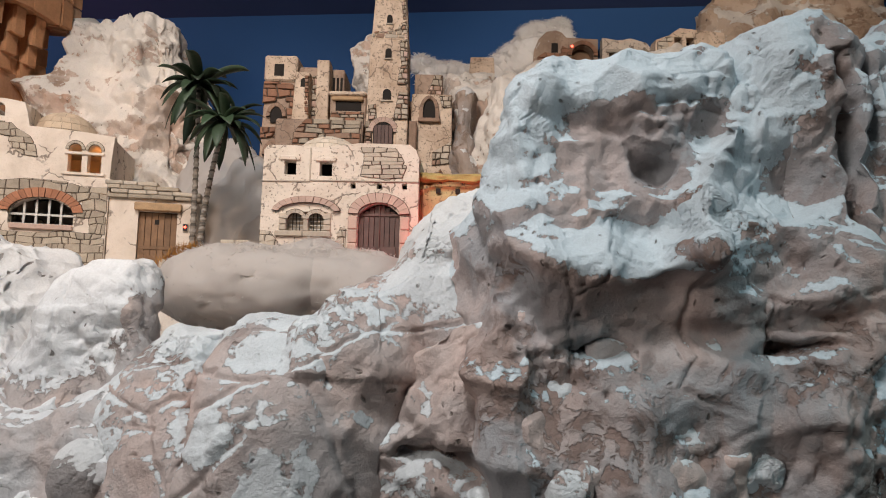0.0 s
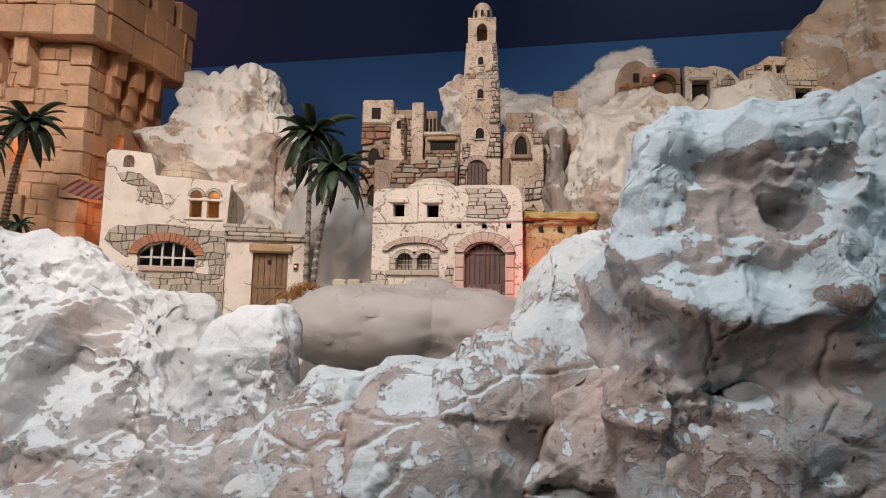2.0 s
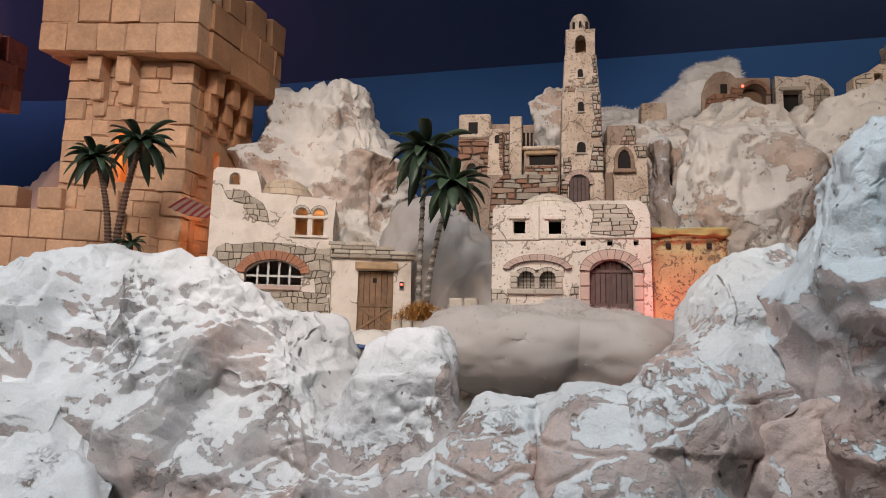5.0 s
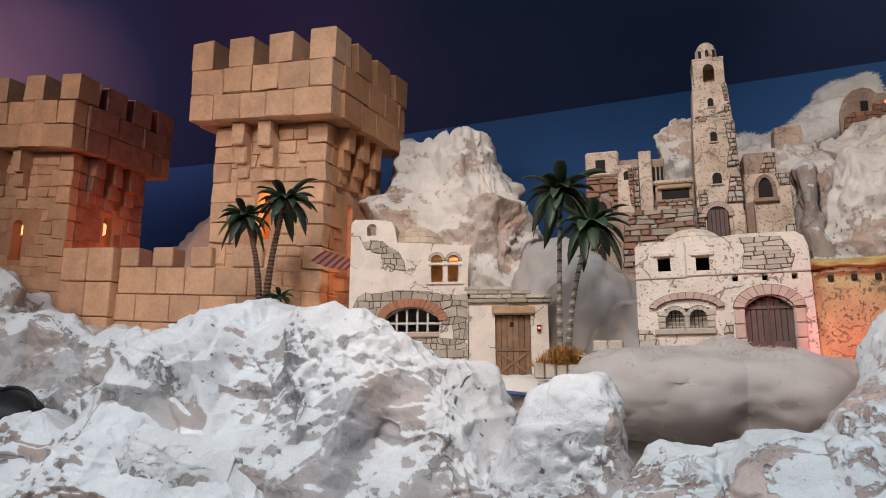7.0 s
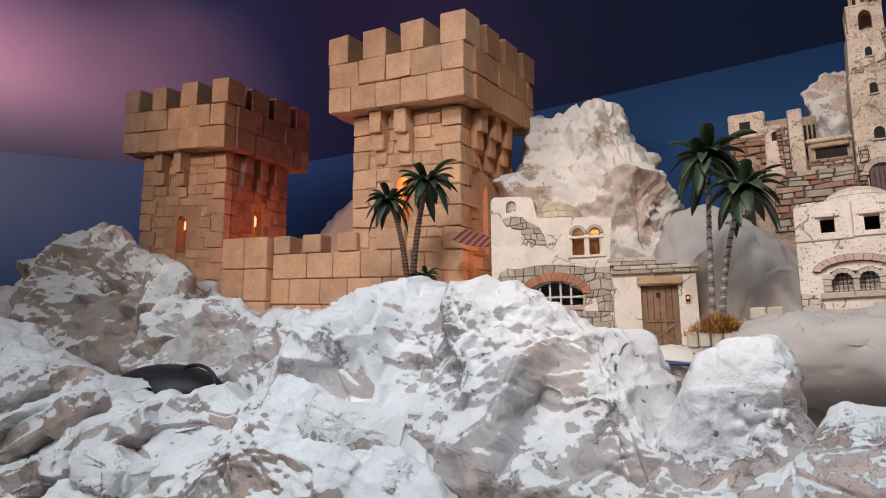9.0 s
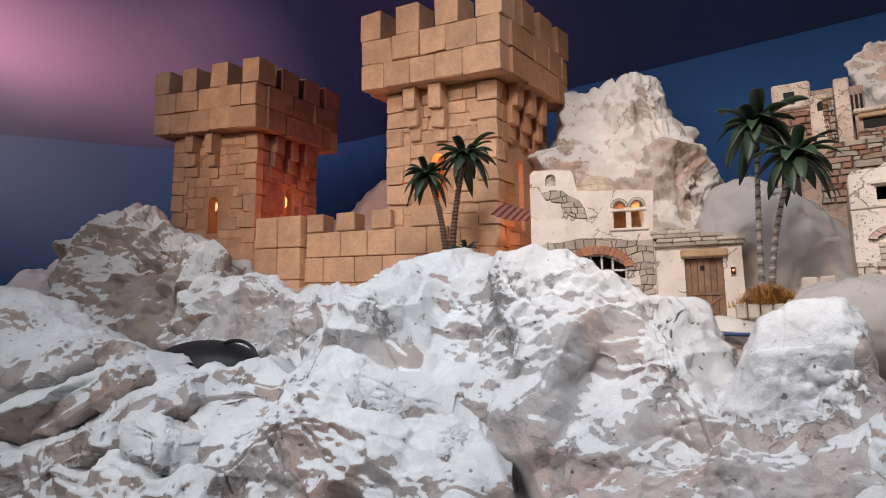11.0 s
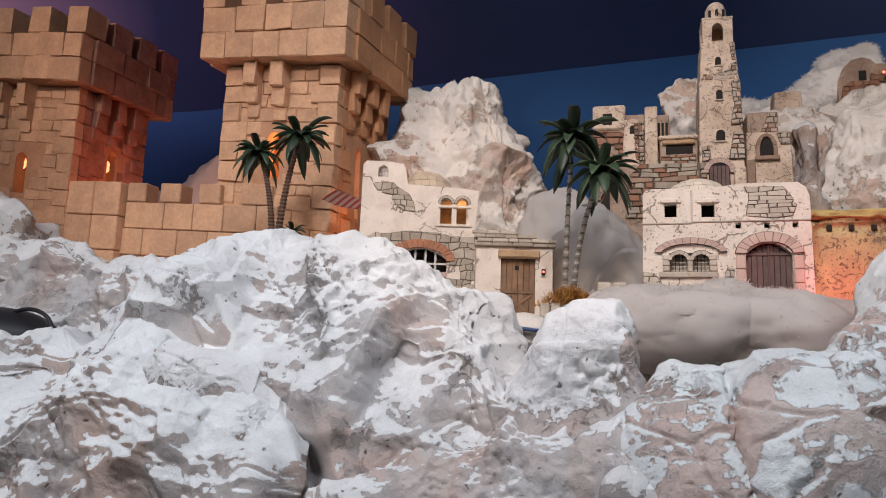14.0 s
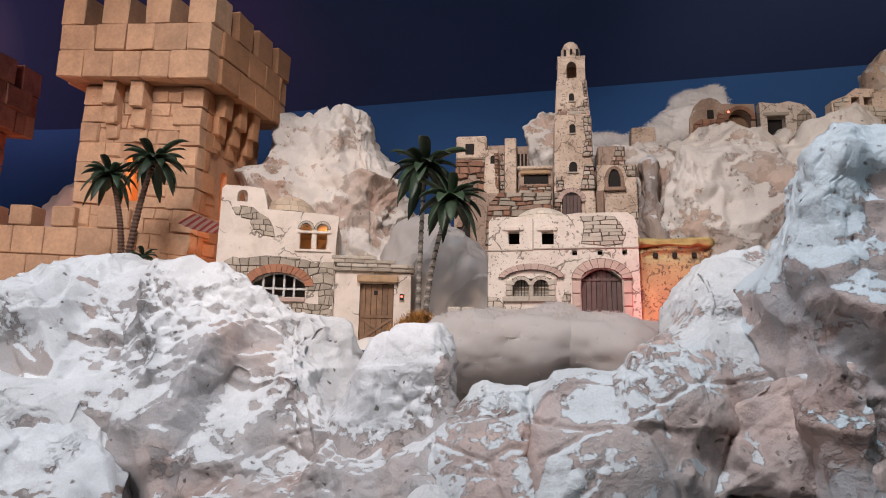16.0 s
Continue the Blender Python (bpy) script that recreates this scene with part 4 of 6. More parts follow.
cotton("cotton_drift", [((-0.36, 1.56, 1.345), (0.27, 0.18, 0.105)), ((-0.20, 1.54, 1.345), (0.19, 0.16, 0.10)), ((-0.50, 1.59, 1.345), (0.14, 0.16, 0.085))] + puffs(31, 16, (-0.32, 1.55, 1.36), (0.24, 0.12, 0.04), 0.06, 0.09), 151,
    "grey-white cotton wadding drift before the house door", None, 0.013)
cotton("cotton_drift", [((-0.60, 2.16, 1.50), (0.19, 0.13, 0.27)), ((-0.74, 2.24, 1.62), (0.16, 0.12, 0.24)), ((-0.50, 2.06, 1.42), (0.17, 0.13, 0.19))], 161, "grey-white cotton wadding between the houses")
cotton("cotton_hill", [((-2.30, 2.75, 1.88), (0.36, 0.15, 0.34)), ((-2.62, 2.75, 1.8), (0.25, 0.15, 0.25))], 171, "cotton wadding hill behind the castle wall")
RIDGE = [(-0.13, 2.48), (-0.03, 2.45), (0.08, 2.445), (0.16, 2.455), (0.24, 2.50), (0.31, 2.56), (0.36, 2.63), (0.43, 2.65), (0.50, 2.675), (0.53, 2.67)]
rnd = random.Random(77)
cloud = []
for (xa, za), (xb, zb) in zip(RIDGE, RIDGE[1:]):
    for k in range(3):
        u, r = k / 3, rnd.uniform(0.022, 0.042)
        cloud.append(((xa + (xb - xa) * u, 3.10 + rnd.uniform(-0.02, 0.02), za + (zb - za) * u - r * 0.7 - rnd.uniform(0, 0.012)), (r * rnd.uniform(1.0, 1.6), r, r)))
    r = rnd.uniform(0.045, 0.07)
    cloud.append((((xa + xb) / 2, 3.10, (za + zb) / 2 - r - 0.035), (r * 1.3, 0.05, r * 1.3)))
cotton("cotton_cloud", cloud, 181, "torn white cotton wadding cloud on the hill", COTTON_LIT, 0.03)
cotton("cotton_cloud", puffs(9, 7, (-4.1, 2.3, 1.66), (0.6, 0.2, 0.08), 0.12, 0.2), 191, "white cotton wadding bank beyond the far tower", COTTON_LIT)


# ---- the castle ----
def tower(m, w, d, kx, ky, label, floor, slit_front, slit_side, flank=None):
    """A square sandstone tower: body with slits, quoins, corbels, overhanging courses and merlons. z is counted from the underside of the overhang."""
    t = thing("castle_tower", m, label, "tower", "castle towers")
    ins, h = 0.075, 0.315
    x0, x1, y0, y1 = -w + ins, -ins, ins, d - ins
    b = bmesh.new()
    plate(b, rect(x0, x1, floor, 0.02), [arch(*slit_front)], y0, 0.04)
    plate(b, rect(y0 + 0.04, y1, floor, 0.02), [arch(*slit_side)], x1 - 0.04, 0.04, "x")
    box(b, x0, x0 + 0.04, y0 + 0.04, y1, floor, 0.02)
    box(b, x0 + 0.04, x1 - 0.04, y1 - 0.04, y1, floor, 0.02)
    part("body", shear(b, kx, ky), SAND_CORE, t)
    part("platform", shear(box(bmesh.new(), -w + 0.006, -0.006, 0.006, d - 0.006, 0.001, 0.19), kx, ky), SAND_CORE, t)

    def block(name, *c, bevel=0.0035):
        # right flank: a colour that holds the lamplight or shade of that side
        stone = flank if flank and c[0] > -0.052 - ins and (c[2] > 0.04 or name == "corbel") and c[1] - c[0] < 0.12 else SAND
        b = box(bmesh.new(), *c, bevel)
        if bevel:
            for v in b.verts:
                v.co += Vector((random.gauss(0, 0.0018), random.gauss(0, 0.0018), random.gauss(0, 0.0018)))
        lean = random.gauss(0, 0.012)
        for v in b.verts:
            v.co.z += lean * (v.co.x - c[0])
        return part(name, shear(b, kx, ky), stone, t)

    # two courses of blocks round the overhang
    for row, (z0, z1) in enumerate(((0.0, 0.098), (0.101, 0.20))):
        for n, length, side in ((5, w, "f"), (4, d, "s"), (5, w, "b"), (4, d, "w")):
            cuts = [0.0]
            for i in range(1, n):
                cuts.append(length * (i + (0.22 if row else -0.18) + random.uniform(-0.1, 0.1)) / n)
            cuts.append(length)
            for a, c in zip(cuts, cuts[1:]):
                if side == "f":
                    block("block", -w + a + 0.001, -w + c - 0.001, -0.012, 0.05, z0, z1)
                elif side == "b":
                    block("block", -w + a + 0.001, -w + c - 0.001, d - 0.05, d + 0.012, z0, z1)
                elif side == "s":
                    block("block", -0.05, 0.012, a + 0.052, min(c + 0.048, d - 0.052), z0, z1) if c + 0.0 > a else None
                else:
                    block("block", -w - 0.012, -w + 0.05, a + 0.052, min(c + 0.048, d - 0.052), z0, z1)
    # merlons
    size = 0.105
    for i in range(4):
        x = -w - 0.01 + i * (w + 0.02 - size) / 3
        for y in (-0.01, d + 0.01 - size):
            block("merlon", x, x + size, y, y + size, 0.202, h)
    for i in (1, 2):
        y = -0.01 + i * (d + 0.02 - size) / 3
        for x in (-w - 0.01, 0.01 - size):
            block("merlon", x, x + size, y, y + size, 0.202, h)
    # quoins up the corners
    z, k = -0.004, 0
    while z > floor + 0.02:
        hh = random.uniform(0.062, 0.078)
        a, c = (0.10, 0.065) if k % 2 else (0.065, 0.10)
        block("quoin", x1 - a, x1 + 0.012, y0 - 0.012, y0 + 0.03, z - hh, z)
        block("quoin", x1 - 0.03, x1 + 0.012, y0 + 0.031, y0 + c, z - hh, z)
        block("quoin", x0 - 0.012, x0 + a, y0 - 0.012, y0 + 0.03, z - hh, z)
        block("quoin", x1 - 0.03, x1 + 0.012, y1 - c, y1 + 0.01, z - hh, z)
        z -= hh + 0.003
        k += 1
    # coursed rubble between the quoins
    def clear(a, z, slit):
        return abs(a - slit[0]) > slit[2] / 2 + 0.045 or not slit[1] - 0.03 < z < slit[1] + slit[3] + 0.03
    z = -0.02
    while z > floor + 0.03:
        hh = random.uniform(0.036, 0.056)
        for start, end, slit, side in ((x0 + 0.07, x1 - 0.07, slit_front, False), (y0 + 0.075, y1 - 0.07, slit_side, True)):
            a = start - random.uniform(0, 0.03)
            while a < end:
                l = random.uniform(0.06, 0.12)
                if clear(a + l / 2, z - hh / 2, slit):
                    out = random.uniform(0.002, 0.006)
                    c = (x1 - 0.012, x1 + out, a, min(a + l, end) - 0.002) if side else (a, min(a + l, end) - 0.002, y0 - out, y0 + 0.012)
                    if c[3] - c[2] > 0.008 and c[1] - c[0] > 0.008:
                        block("stone", *c, z - hh, z - 0.002, bevel=0.003)
                a += l
        z -= hh
    # stepped corbels under the overhang
    for i in (1, 2, 3):
        x = x0 + i * (x1 - x0) / 4 + 0.01
        y = y0 + i * (y1 - y0) / 4
        for k, (a, c, out) in enumerate(((0.0, 0.075, 0.055), (0.078, 0.14, 0.034), (0.143, 0.19, 0.016))):
            if i < 3:
                block("corbel", x - 0.026, x + 0.026, y0 - out, y0 + 0.01, -c - 0.01 * i, -a)
            block("corbel", x1 - 0.01, x1 + out, y - 0.024, y + 0.024, -c - 0.01 * i, -a)
    return t


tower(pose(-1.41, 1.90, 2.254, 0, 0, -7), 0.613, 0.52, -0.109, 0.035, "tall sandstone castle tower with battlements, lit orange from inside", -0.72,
    (-0.32, -0.42, 0.058, 0.17), (0.25, -0.52, 0.038, 0.26), SAND_LAMPLIT)
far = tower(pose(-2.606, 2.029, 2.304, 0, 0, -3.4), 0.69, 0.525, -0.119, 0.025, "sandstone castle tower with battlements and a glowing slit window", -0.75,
    (-0.345, -0.466, 0.062, 0.172), (0.285, -0.36, 0.055, 0.14), SAND_SHADED)

for x, y, z in ((-0.432, 0.145, -0.272), (-0.165, 0.335, -0.25)):
    bm = bmesh.new()
    bmesh.ops.create_uvsphere(bm, u_segments=16, v_segments=10, radius=0.024)
    for v in bm.verts:
        v.co.z *= 1.25
    bmesh.ops.translate(bm, verts=bm.verts, vec=(x, y, z))
    part("bulb", bm, ORANGE_BULB, far, "glowing orange bulb", True)
lamp("tower_lamp", "POINT", pose(-1.70, 2.12, 1.99), 2.2, (1.0, 0.45, 0.15), 0.025)
lamp("tower_lamp", "POINT", pose(-2.90, 2.30, 2.00), 0.7, (1.0, 0.42, 0.16), 0.025)

wall = thing("castle_wall", pose(-2.62, 2.05, 1.52, 0, 0, -3), "low sandstone castle wall with battlements between the towers", "wall")
bm = box(bmesh.new(), 0.0, 0.95, 0.0, 0.10, -0.1, 0.30)
part("wall_core", shear(bm, -0.06, 0), SAND_CORE, wall)
for r in range(4):
    x = 0.30 - (r % 2) * 0.05
    while x < 0.93:
        l = random.uniform(0.12, 0.2)
        part("block", shear(box(bmesh.new(), x, min(x + l - 0.003, 0.95), -0.012, 0.03, 0.30 - r * 0.10 - 0.097, 0.30 - r * 0.10, 0.003), -0.06, 0), SAND, wall)
        x += l
for x, l in ((0.30, 0.085), (0.45, 0.09), (0.62, 0.09), (0.80, 0.12)):
    part("merlon", shear(box(bmesh.new(), x, x + l, -0.012, 0.06, 0.303, 0.375, 0.004), -0.06, 0), SAND, wall)
for r in range(3):
    for x in (0.05, 0.175):
        part("block", shear(box(bmesh.new(), x, x + 0.122, -0.045, 0.03, 0.37 - r * 0.13 - 0.127, 0.37 - r * 0.13, 0.004), -0.06, 0), SAND, wall)


# ---- pieces shared by the houses ----
def inside(poly, x, z):
    hit = False
    for (x0, z0), (x1, z1) in zip(poly, poly[1:] + poly[:1]):
        if (z0 > z) != (z1 > z) and x < (x1 - x0) * (z - z0) / (z1 - z0) + x0:
            hit = not hit
    return hit


def clipped(poly, cell):
    """The part of a polygon that lies in a convex cell."""
    out = list(poly)
    for (ax, az), (bx, bz) in zip(cell, cell[1:] + cell[:1]):
        src, out = out, []
        for p, q in zip(src, src[1:] + src[:1]):
            dp = (bx - ax) * (p[1] - az) - (bz - az) * (p[0] - ax)
            dq = (bx - ax) * (q[1] - az) - (bz - az) * (q[0] - ax)
            if dp >= 0:
                out.append(p)
            if (dp >= 0) != (dq >= 0):
                k = dp / (dp - dq)
                out.append((p[0] + (q[0] - p[0]) * k, p[1] + (q[1] - p[1]) * k))
        if len(out) < 3:
            return []
    return [p for p, q in zip(out, out[1:] + out[:1]) if abs(p[0] - q[0]) + abs(p[1] - q[1]) > 0.0006]


def area(poly):
    return 0.5 * sum(p[0] * q[1] - q[0] * p[1] for p, q in zip(poly, poly[1:] + poly[:1]))


def masonry(parent, poly, y, w, h, material, seed, holes=(), proud=0.004, joint=0.0013):
    """Bare stonework where the plaster has gone: close-fitted uneven stones in dark joints, each a piece of its own."""
    rnd = random.Random(seed)
    poly = poly if area(poly) > 0 else poly[::-1]
    z0, z1 = min(p[1] for p in poly), max(p[1] for p in poly)
    x0, x1 = min(p[0] for p in poly), max(p[0] for p in poly)
    zs = [z0 - rnd.uniform(0, 0.5) * h]
    while zs[-1] < z1:
        zs.append(zs[-1] + h * rnd.uniform(0.7, 1.4))
    waves = [[(rnd.uniform(0.05, 0.16) * h, rnd.uniform(0.6, 2.2) / w, rnd.uniform(0, 6)) for k in range(3)] for q in zs]

    def bed(k, x):
        return zs[k] + sum(a * math.sin(f * x + o) for a, f, o in waves[k])

    for k in range(len(zs) - 1):
        x = x0 - rnd.uniform(0, w)
        lo = hi = x
        while x < x1:
            x += w * rnd.choice((0.55, 0.8, 1.0, 1.3, 1.8))
            lo2, hi2 = x + rnd.uniform(-0.2, 0.2) * h, x + rnd.uniform(-0.2, 0.2) * h
            cell = [(lo, bed(k, lo)), (lo2, bed(k, lo2)), (hi2, bed(k + 1, hi2)), (hi, bed(k + 1, hi))]
            lo, hi = lo2, hi2
            ring = clipped(poly, cell)
            if len(ring) < 3 or area(ring) < 0.12 * w * h:
                continue
            cx, cz = sum(p[0] for p in ring) / len(ring), sum(p[1] for p in ring) / len(ring)
            if any(inside(q, cx + (p[0] - cx) * 0.75, cz + (p[1] - cz) * 0.75) for q in holes for p in ring + [(cx, cz)]):
                continue
            out = proud * rnd.uniform(0.6, 1.3)
            vs, n = [], len(ring)
            for gap, yy in ((0.0, 0.003), (0.0, -0.0006), (joint, -0.0006), (joint * 1.25, -out * 0.7), (joint * 2.4, -out)):
                for px, pz in ring:
                    r = math.hypot(px - cx, pz - cz)
                    s = max(0.3, 1 - 1.25 * gap / max(r, 0.001))
                    vs.append((cx + (px - cx) * s, y + yy, cz + (pz - cz) * s))
            fs = [(r * n + i, r * n + (i + 1) % n, (r + 1) * n + (i + 1) % n, (r + 1) * n + i) for r in range(4) for i in range(n)] + [tuple(range(4 * n, 5 * n))]
            ob = mesh_ob("stone", vs, fs, rnd.choice(material) if isinstance(material, tuple) else material, parent, False)
            ob.data.materials.append(JOINT)
            ob.data.polygons.foreach_set("material_index", [1] * (2 * n) + [0] * (2 * n + 1))


def voussoirs(parent, cx, zs, rx, rz, depth, n, y, material, a0=0.0, a1=180.0, out=0.008, name="brick"):
    """A ring of bricks over an opening: half an ellipse of half width rx and rise rz."""
    steps = 24
    arc = [radians(a0 - 1 + (a1 - a0 + 2) * i / steps) for i in range(steps + 1)]
    bed = [(cx + (rx - 0.0012) * math.cos(q), zs + (rz - 0.0012) * math.sin(q)) for q in arc]
    bed += [(cx + (rx + depth + 0.0014) * math.cos(q), zs + (rz + depth + 0.0014) * math.sin(q)) for q in arc[::-1]]
    part("joint_bed", plate(bmesh.new(), bed, [], y - out * 0.45, out * 0.45 + 0.003), JOINT, parent)
    for i in range(n):
        a = radians(a0 + (a1 - a0) * (i + 0.5) / n)
        da = radians((a1 - a0) / n) * 0.46
        pts = []
        for ang, r in ((a - da, 0), (a - da, depth), (a + da, depth), (a + da, 0)):
            pts.append((cx + (rx + r) * math.cos(ang), zs + (rz + r) * math.sin(ang)))
        b = plate(bmesh.new(), pts, [], y - out * random.uniform(0.8, 1.15), out + 0.006)
        part(name, b, material, parent)


def half_dome(parent, cx, cy, z, r, h, rows, n, material):
    """A brick dome: a core and courses of bricks."""
    bm = bmesh.new()
    bmesh.ops.create_uvsphere(bm, u_segments=28, v_segments=14, radius=1.0)
    for v in bm.verts:
        v.co = Vector((cx + v.co.x * r * 0.985, cy + v.co.y * r * 0.985, z + max(v.co.z, -0.05) * h * 0.985))
    dome = part("dome", bm, MORTAR, parent, smooth=True)
    for k in range(rows):
        b0, b1 = 0.5 * math.pi * (k + 0.04) / rows, 0.5 * math.pi * (k + 0.96) / rows
        m = max(5, int(n * math.cos((b0 + b1) / 2)))
        wid = math.pi / m * 0.95
        vs = []
        for rr in (0.97, 1.0):
            for a, b in ((-wid, b0), (wid, b0), (wid, b1), (-wid, b1)):
                vs.append((r * rr * math.cos(b) * math.cos(a), r * rr * math.cos(b) * math.sin(a), h * rr * math.sin(b)))
        fs = [(4, 5, 6, 7), (0, 1, 5, 4), (1, 2, 6, 5), (2, 3, 7, 6), (3, 0, 4, 7)]
        me = bpy.data.meshes.new("dome_brick")
        me.from_pydata(vs, [], fs)
        me.materials.append(material)
        for i in range(m):
            if math.sin(2 * math.pi * (i + 0.5 * (k % 2)) / m) > 0.45:
                continue
            ob = new("dome_brick", me)
            ob.parent = dome
            ob.location = (cx, cy, z)
            ob.rotation_euler = (0, 0, 2 * math.pi * (i + 0.5 * (k % 2)) / m)


def plank_door(parent, x0, x1, z0, z1, y, n, material, head=None):
    """A boarded door: a leaf with planks on it."""
    outline = head or rect(x0, x1, z0, z1)
    leaf = part("door", plate(bmesh.new(), outline, [], y, 0.006), SHADE_BLACK, parent)
    step = (x1 - x0) / n
    for i in range(n):
        a, c = x0 + i * step + 0.0006, x0 + (i + 1) * step - 0.0006
        if head:
            top = min(zz for xx, zz in head if abs(xx - (a + c) / 2) <= step * 1.2 and zz > z0 + 0.02)
        else:
            top = z1 - 0.001
        part("plank", box(bmesh.new(), a, c, y - 0.004 - random.uniform(0, 0.0012), y + 0.001, z0 + 0.001, top - 0.001, 0.0006), material, leaf)
    return leaf


# ---- the house with the brick-arched window ----
H1 = thing("house", pose(-0.97, 1.935, 0, 0, 0, 13), "white plastered village house with a brick-arched window and a dome", "house", "village houses")
ARCH_WINDOW = low_arch(-0.158, 1.524, 0.165, 0.075, 0.034)
holes = [ARCH_WINDOW, arch(-0.083, 1.675, 0.036, 0.085), arch(-0.032, 1.675, 0.036, 0.085), arch(-0.285, 1.822, 0.032, 0.038)]
part("front_wall", plate(bmesh.new(), [(-0.352, 1.36), (0.01, 1.36), (0.012, 1.70), (0.018, 1.785), (-0.06, 1.793), (-0.205, 1.80), (-0.213, 1.84), (-0.222, 1.866), (-0.27, 1.872), (-0.338, 1.874), (-0.349, 1.862)], holes, 0.0, 0.03), PLASTER, H1)
part("side_wall", box(bmesh.new(), -0.35, -0.32, 0.0305, 0.30, 1.36, 1.868, 0.003), PLASTER, H1)
part("side_wall", box(bmesh.new(), -0.02, 0.01, 0.0305, 0.30, 1.36, 1.788, 0.003), PLASTER, H1)
part("turret_wall", box(bmesh.new(), -0.245, -0.215, 0.0305, 0.30, 1.792, 1.866, 0.003), PLASTER, H1)
part("roof", box(bmesh.new(), -0.319, -0.021, 0.0305, 0.30, 1.77, 1.79), PLASTER, H1)
part("back_wall", box(bmesh.new(), -0.35, 0.01, 0.301, 0.33, 1.36, 1.79), PLASTER, H1)
part("room_floor", box(bmesh.new(), -0.319, -0.021, 0.0305, 0.30, 1.63, 1.64), SHADE_BLACK, H1)
half_dome(H1, -0.155, 0.150, 1.789, 0.096, 0.092, 6, 24, DOME)
# bare stone round the big window and on the turret
masonry(H1, [(-0.338, 1.60), (-0.31, 1.575), (-0.275, 1.55), (-0.262, 1.40), (0.008, 1.385), (0.0095, 1.638), (-0.05, 1.634), (-0.10, 1.648), (-0.20, 1.652), (-0.262, 1.642), (-0.30, 1.645), (-0.325, 1.63)], -0.001, 0.026, 0.021, STONE, 3,
    [low_arch(-0.158, 1.507, 0.185, 0.10, 0.045)], 0.003)
masonry(H1, [(-0.315, 1.80), (-0.30, 1.775), (-0.262, 1.765), (-0.245, 1.735), (-0.215, 1.715), (-0.178, 1.712), (-0.185, 1.745), (-0.20, 1.77), (-0.235, 1.79), (-0.25, 1.805), (-0.29, 1.81)], -0.001, 0.028, 0.022, STONE, 4, (), 0.003)
voussoirs(H1, -0.158, 1.556, 0.082, 0.044, 0.026, 17, 0.0, BRICK, 4, 176, 0.008)
part("window_sill", box(bmesh.new(), -0.235, -0.075, -0.010, 0.012, 1.509, 1.524, 0.002), BRICK_PINK, H1)
frame_part = part("window_frame", box(bmesh.new(), -0.242, -0.074, 0.014, 0.018, 1.524, 1.527), BARS, H1)
for x in (-0.205, -0.174, -0.142, -0.111):
    part("bar", box(bmesh.new(), x - 0.003, x + 0.003, 0.012, 0.017, 1.525, 1.597 - 3.2 * (x + 0.158) ** 2 * 1.5), BARS, frame_part)
for z in (1.552,):
    part("bar", box(bmesh.new(), -0.24, -0.076, 0.013, 0.016, z - 0.003, z + 0.003), BARS, frame_part)
# twin windows
for x in (-0.083, -0.032):
    part("impost", box(bmesh.new(), x - 0.026, x + 0.026, -0.006, 0.004, 1.727, 1.735, 0.0015), PLASTER, H1)
    voussoirs(H1, x, 1.742, 0.0175, 0.0175, 0.007, 7, 0.0, STONE_WARM, 0, 180, 0.003, "stone")
part("window_sill", box(bmesh.new(), -0.115, -0.002, -0.006, 0.01, 1.668, 1.676, 0.0015), PLASTER, H1)
lamp("house_lamp", "POINT", pose(-1.02, 2.06, 1.73), 0.32, (1.0, 0.42, 0.13), 0.012)
# porch
part("porch_wall", plate(bmesh.new(), [(0.0125, 1.36), (0.252, 1.36), (0.250, 1.61), (0.0125, 1.615)], [rect(0.092, 0.198, 1.395, 1.577)], 0.008, 0.03), PLASTER, H1)
part("porch_side", box(bmesh.new(), 0.22, 0.25, 0.0385, 0.28, 1.36, 1.61, 0.002), PLASTER, H1)
part("porch_roof", box(bmesh.new(), 0.0125, 0.2195, 0.0385, 0.28, 1.595, 1.612), PLASTER, H1)
rnd = random.Random(5)
for row in range(4):
    x = 0.02 - rnd.uniform(0, 0.02)
    top = 1.612 + 0.0125 * row
    while x < 0.25 - (0.0 if row < 2 else 0.07 * (row - 1)):
        l = rnd.uniform(0.03, 0.065)
        part("coping_stone", box(bmesh.new(), x, min(x + l, 0.262) - 0.001, -0.006 + rnd.uniform(-0.003, 0.003), 0.045, top, top + 0.0115, 0.002), STONE_WARM if row % 2 else STONE, H1)
        x += l
plank_door(H1, 0.0925, 0.1975, 1.395, 1.577, 0.024, 6, WOOD)
door = part("door_brace", box(bmesh.new(), 0.097, 0.193, 0.016, 0.021, 1.468, 1.478, 0.001), WOOD, H1)
for s in (1, -1):
    b = box(bmesh.new(), -0.054, 0.054, 0.0165, 0.0205, -0.004, 0.004, 0.0008)
    bmesh.ops.rotate(b, verts=b.verts, cent=(0, 0, 0), matrix=Matrix.Rotation(s * 0.62, 3, "Y"))
    bmesh.ops.translate(b, verts=b.verts, vec=(0.145, 0.0004 * s, 1.434))
    part("door_brace", b, WOOD, H1)
part("door_hatch", box(bmesh.new(), 0.136, 0.148, 0.0185, 0.022, 1.541, 1.555), SHADE_BLACK, H1)
part("lintel", box(bmesh.new(), 0.082, 0.210, -0.008, 0.03, 1.578, 1.601, 0.003), WOOD_PALE, H1)
part("door_step", box(bmesh.new(), 0.075, 0.215, -0.03, 0.03, 1.372, 1.392, 0.003), WOOD, H1)
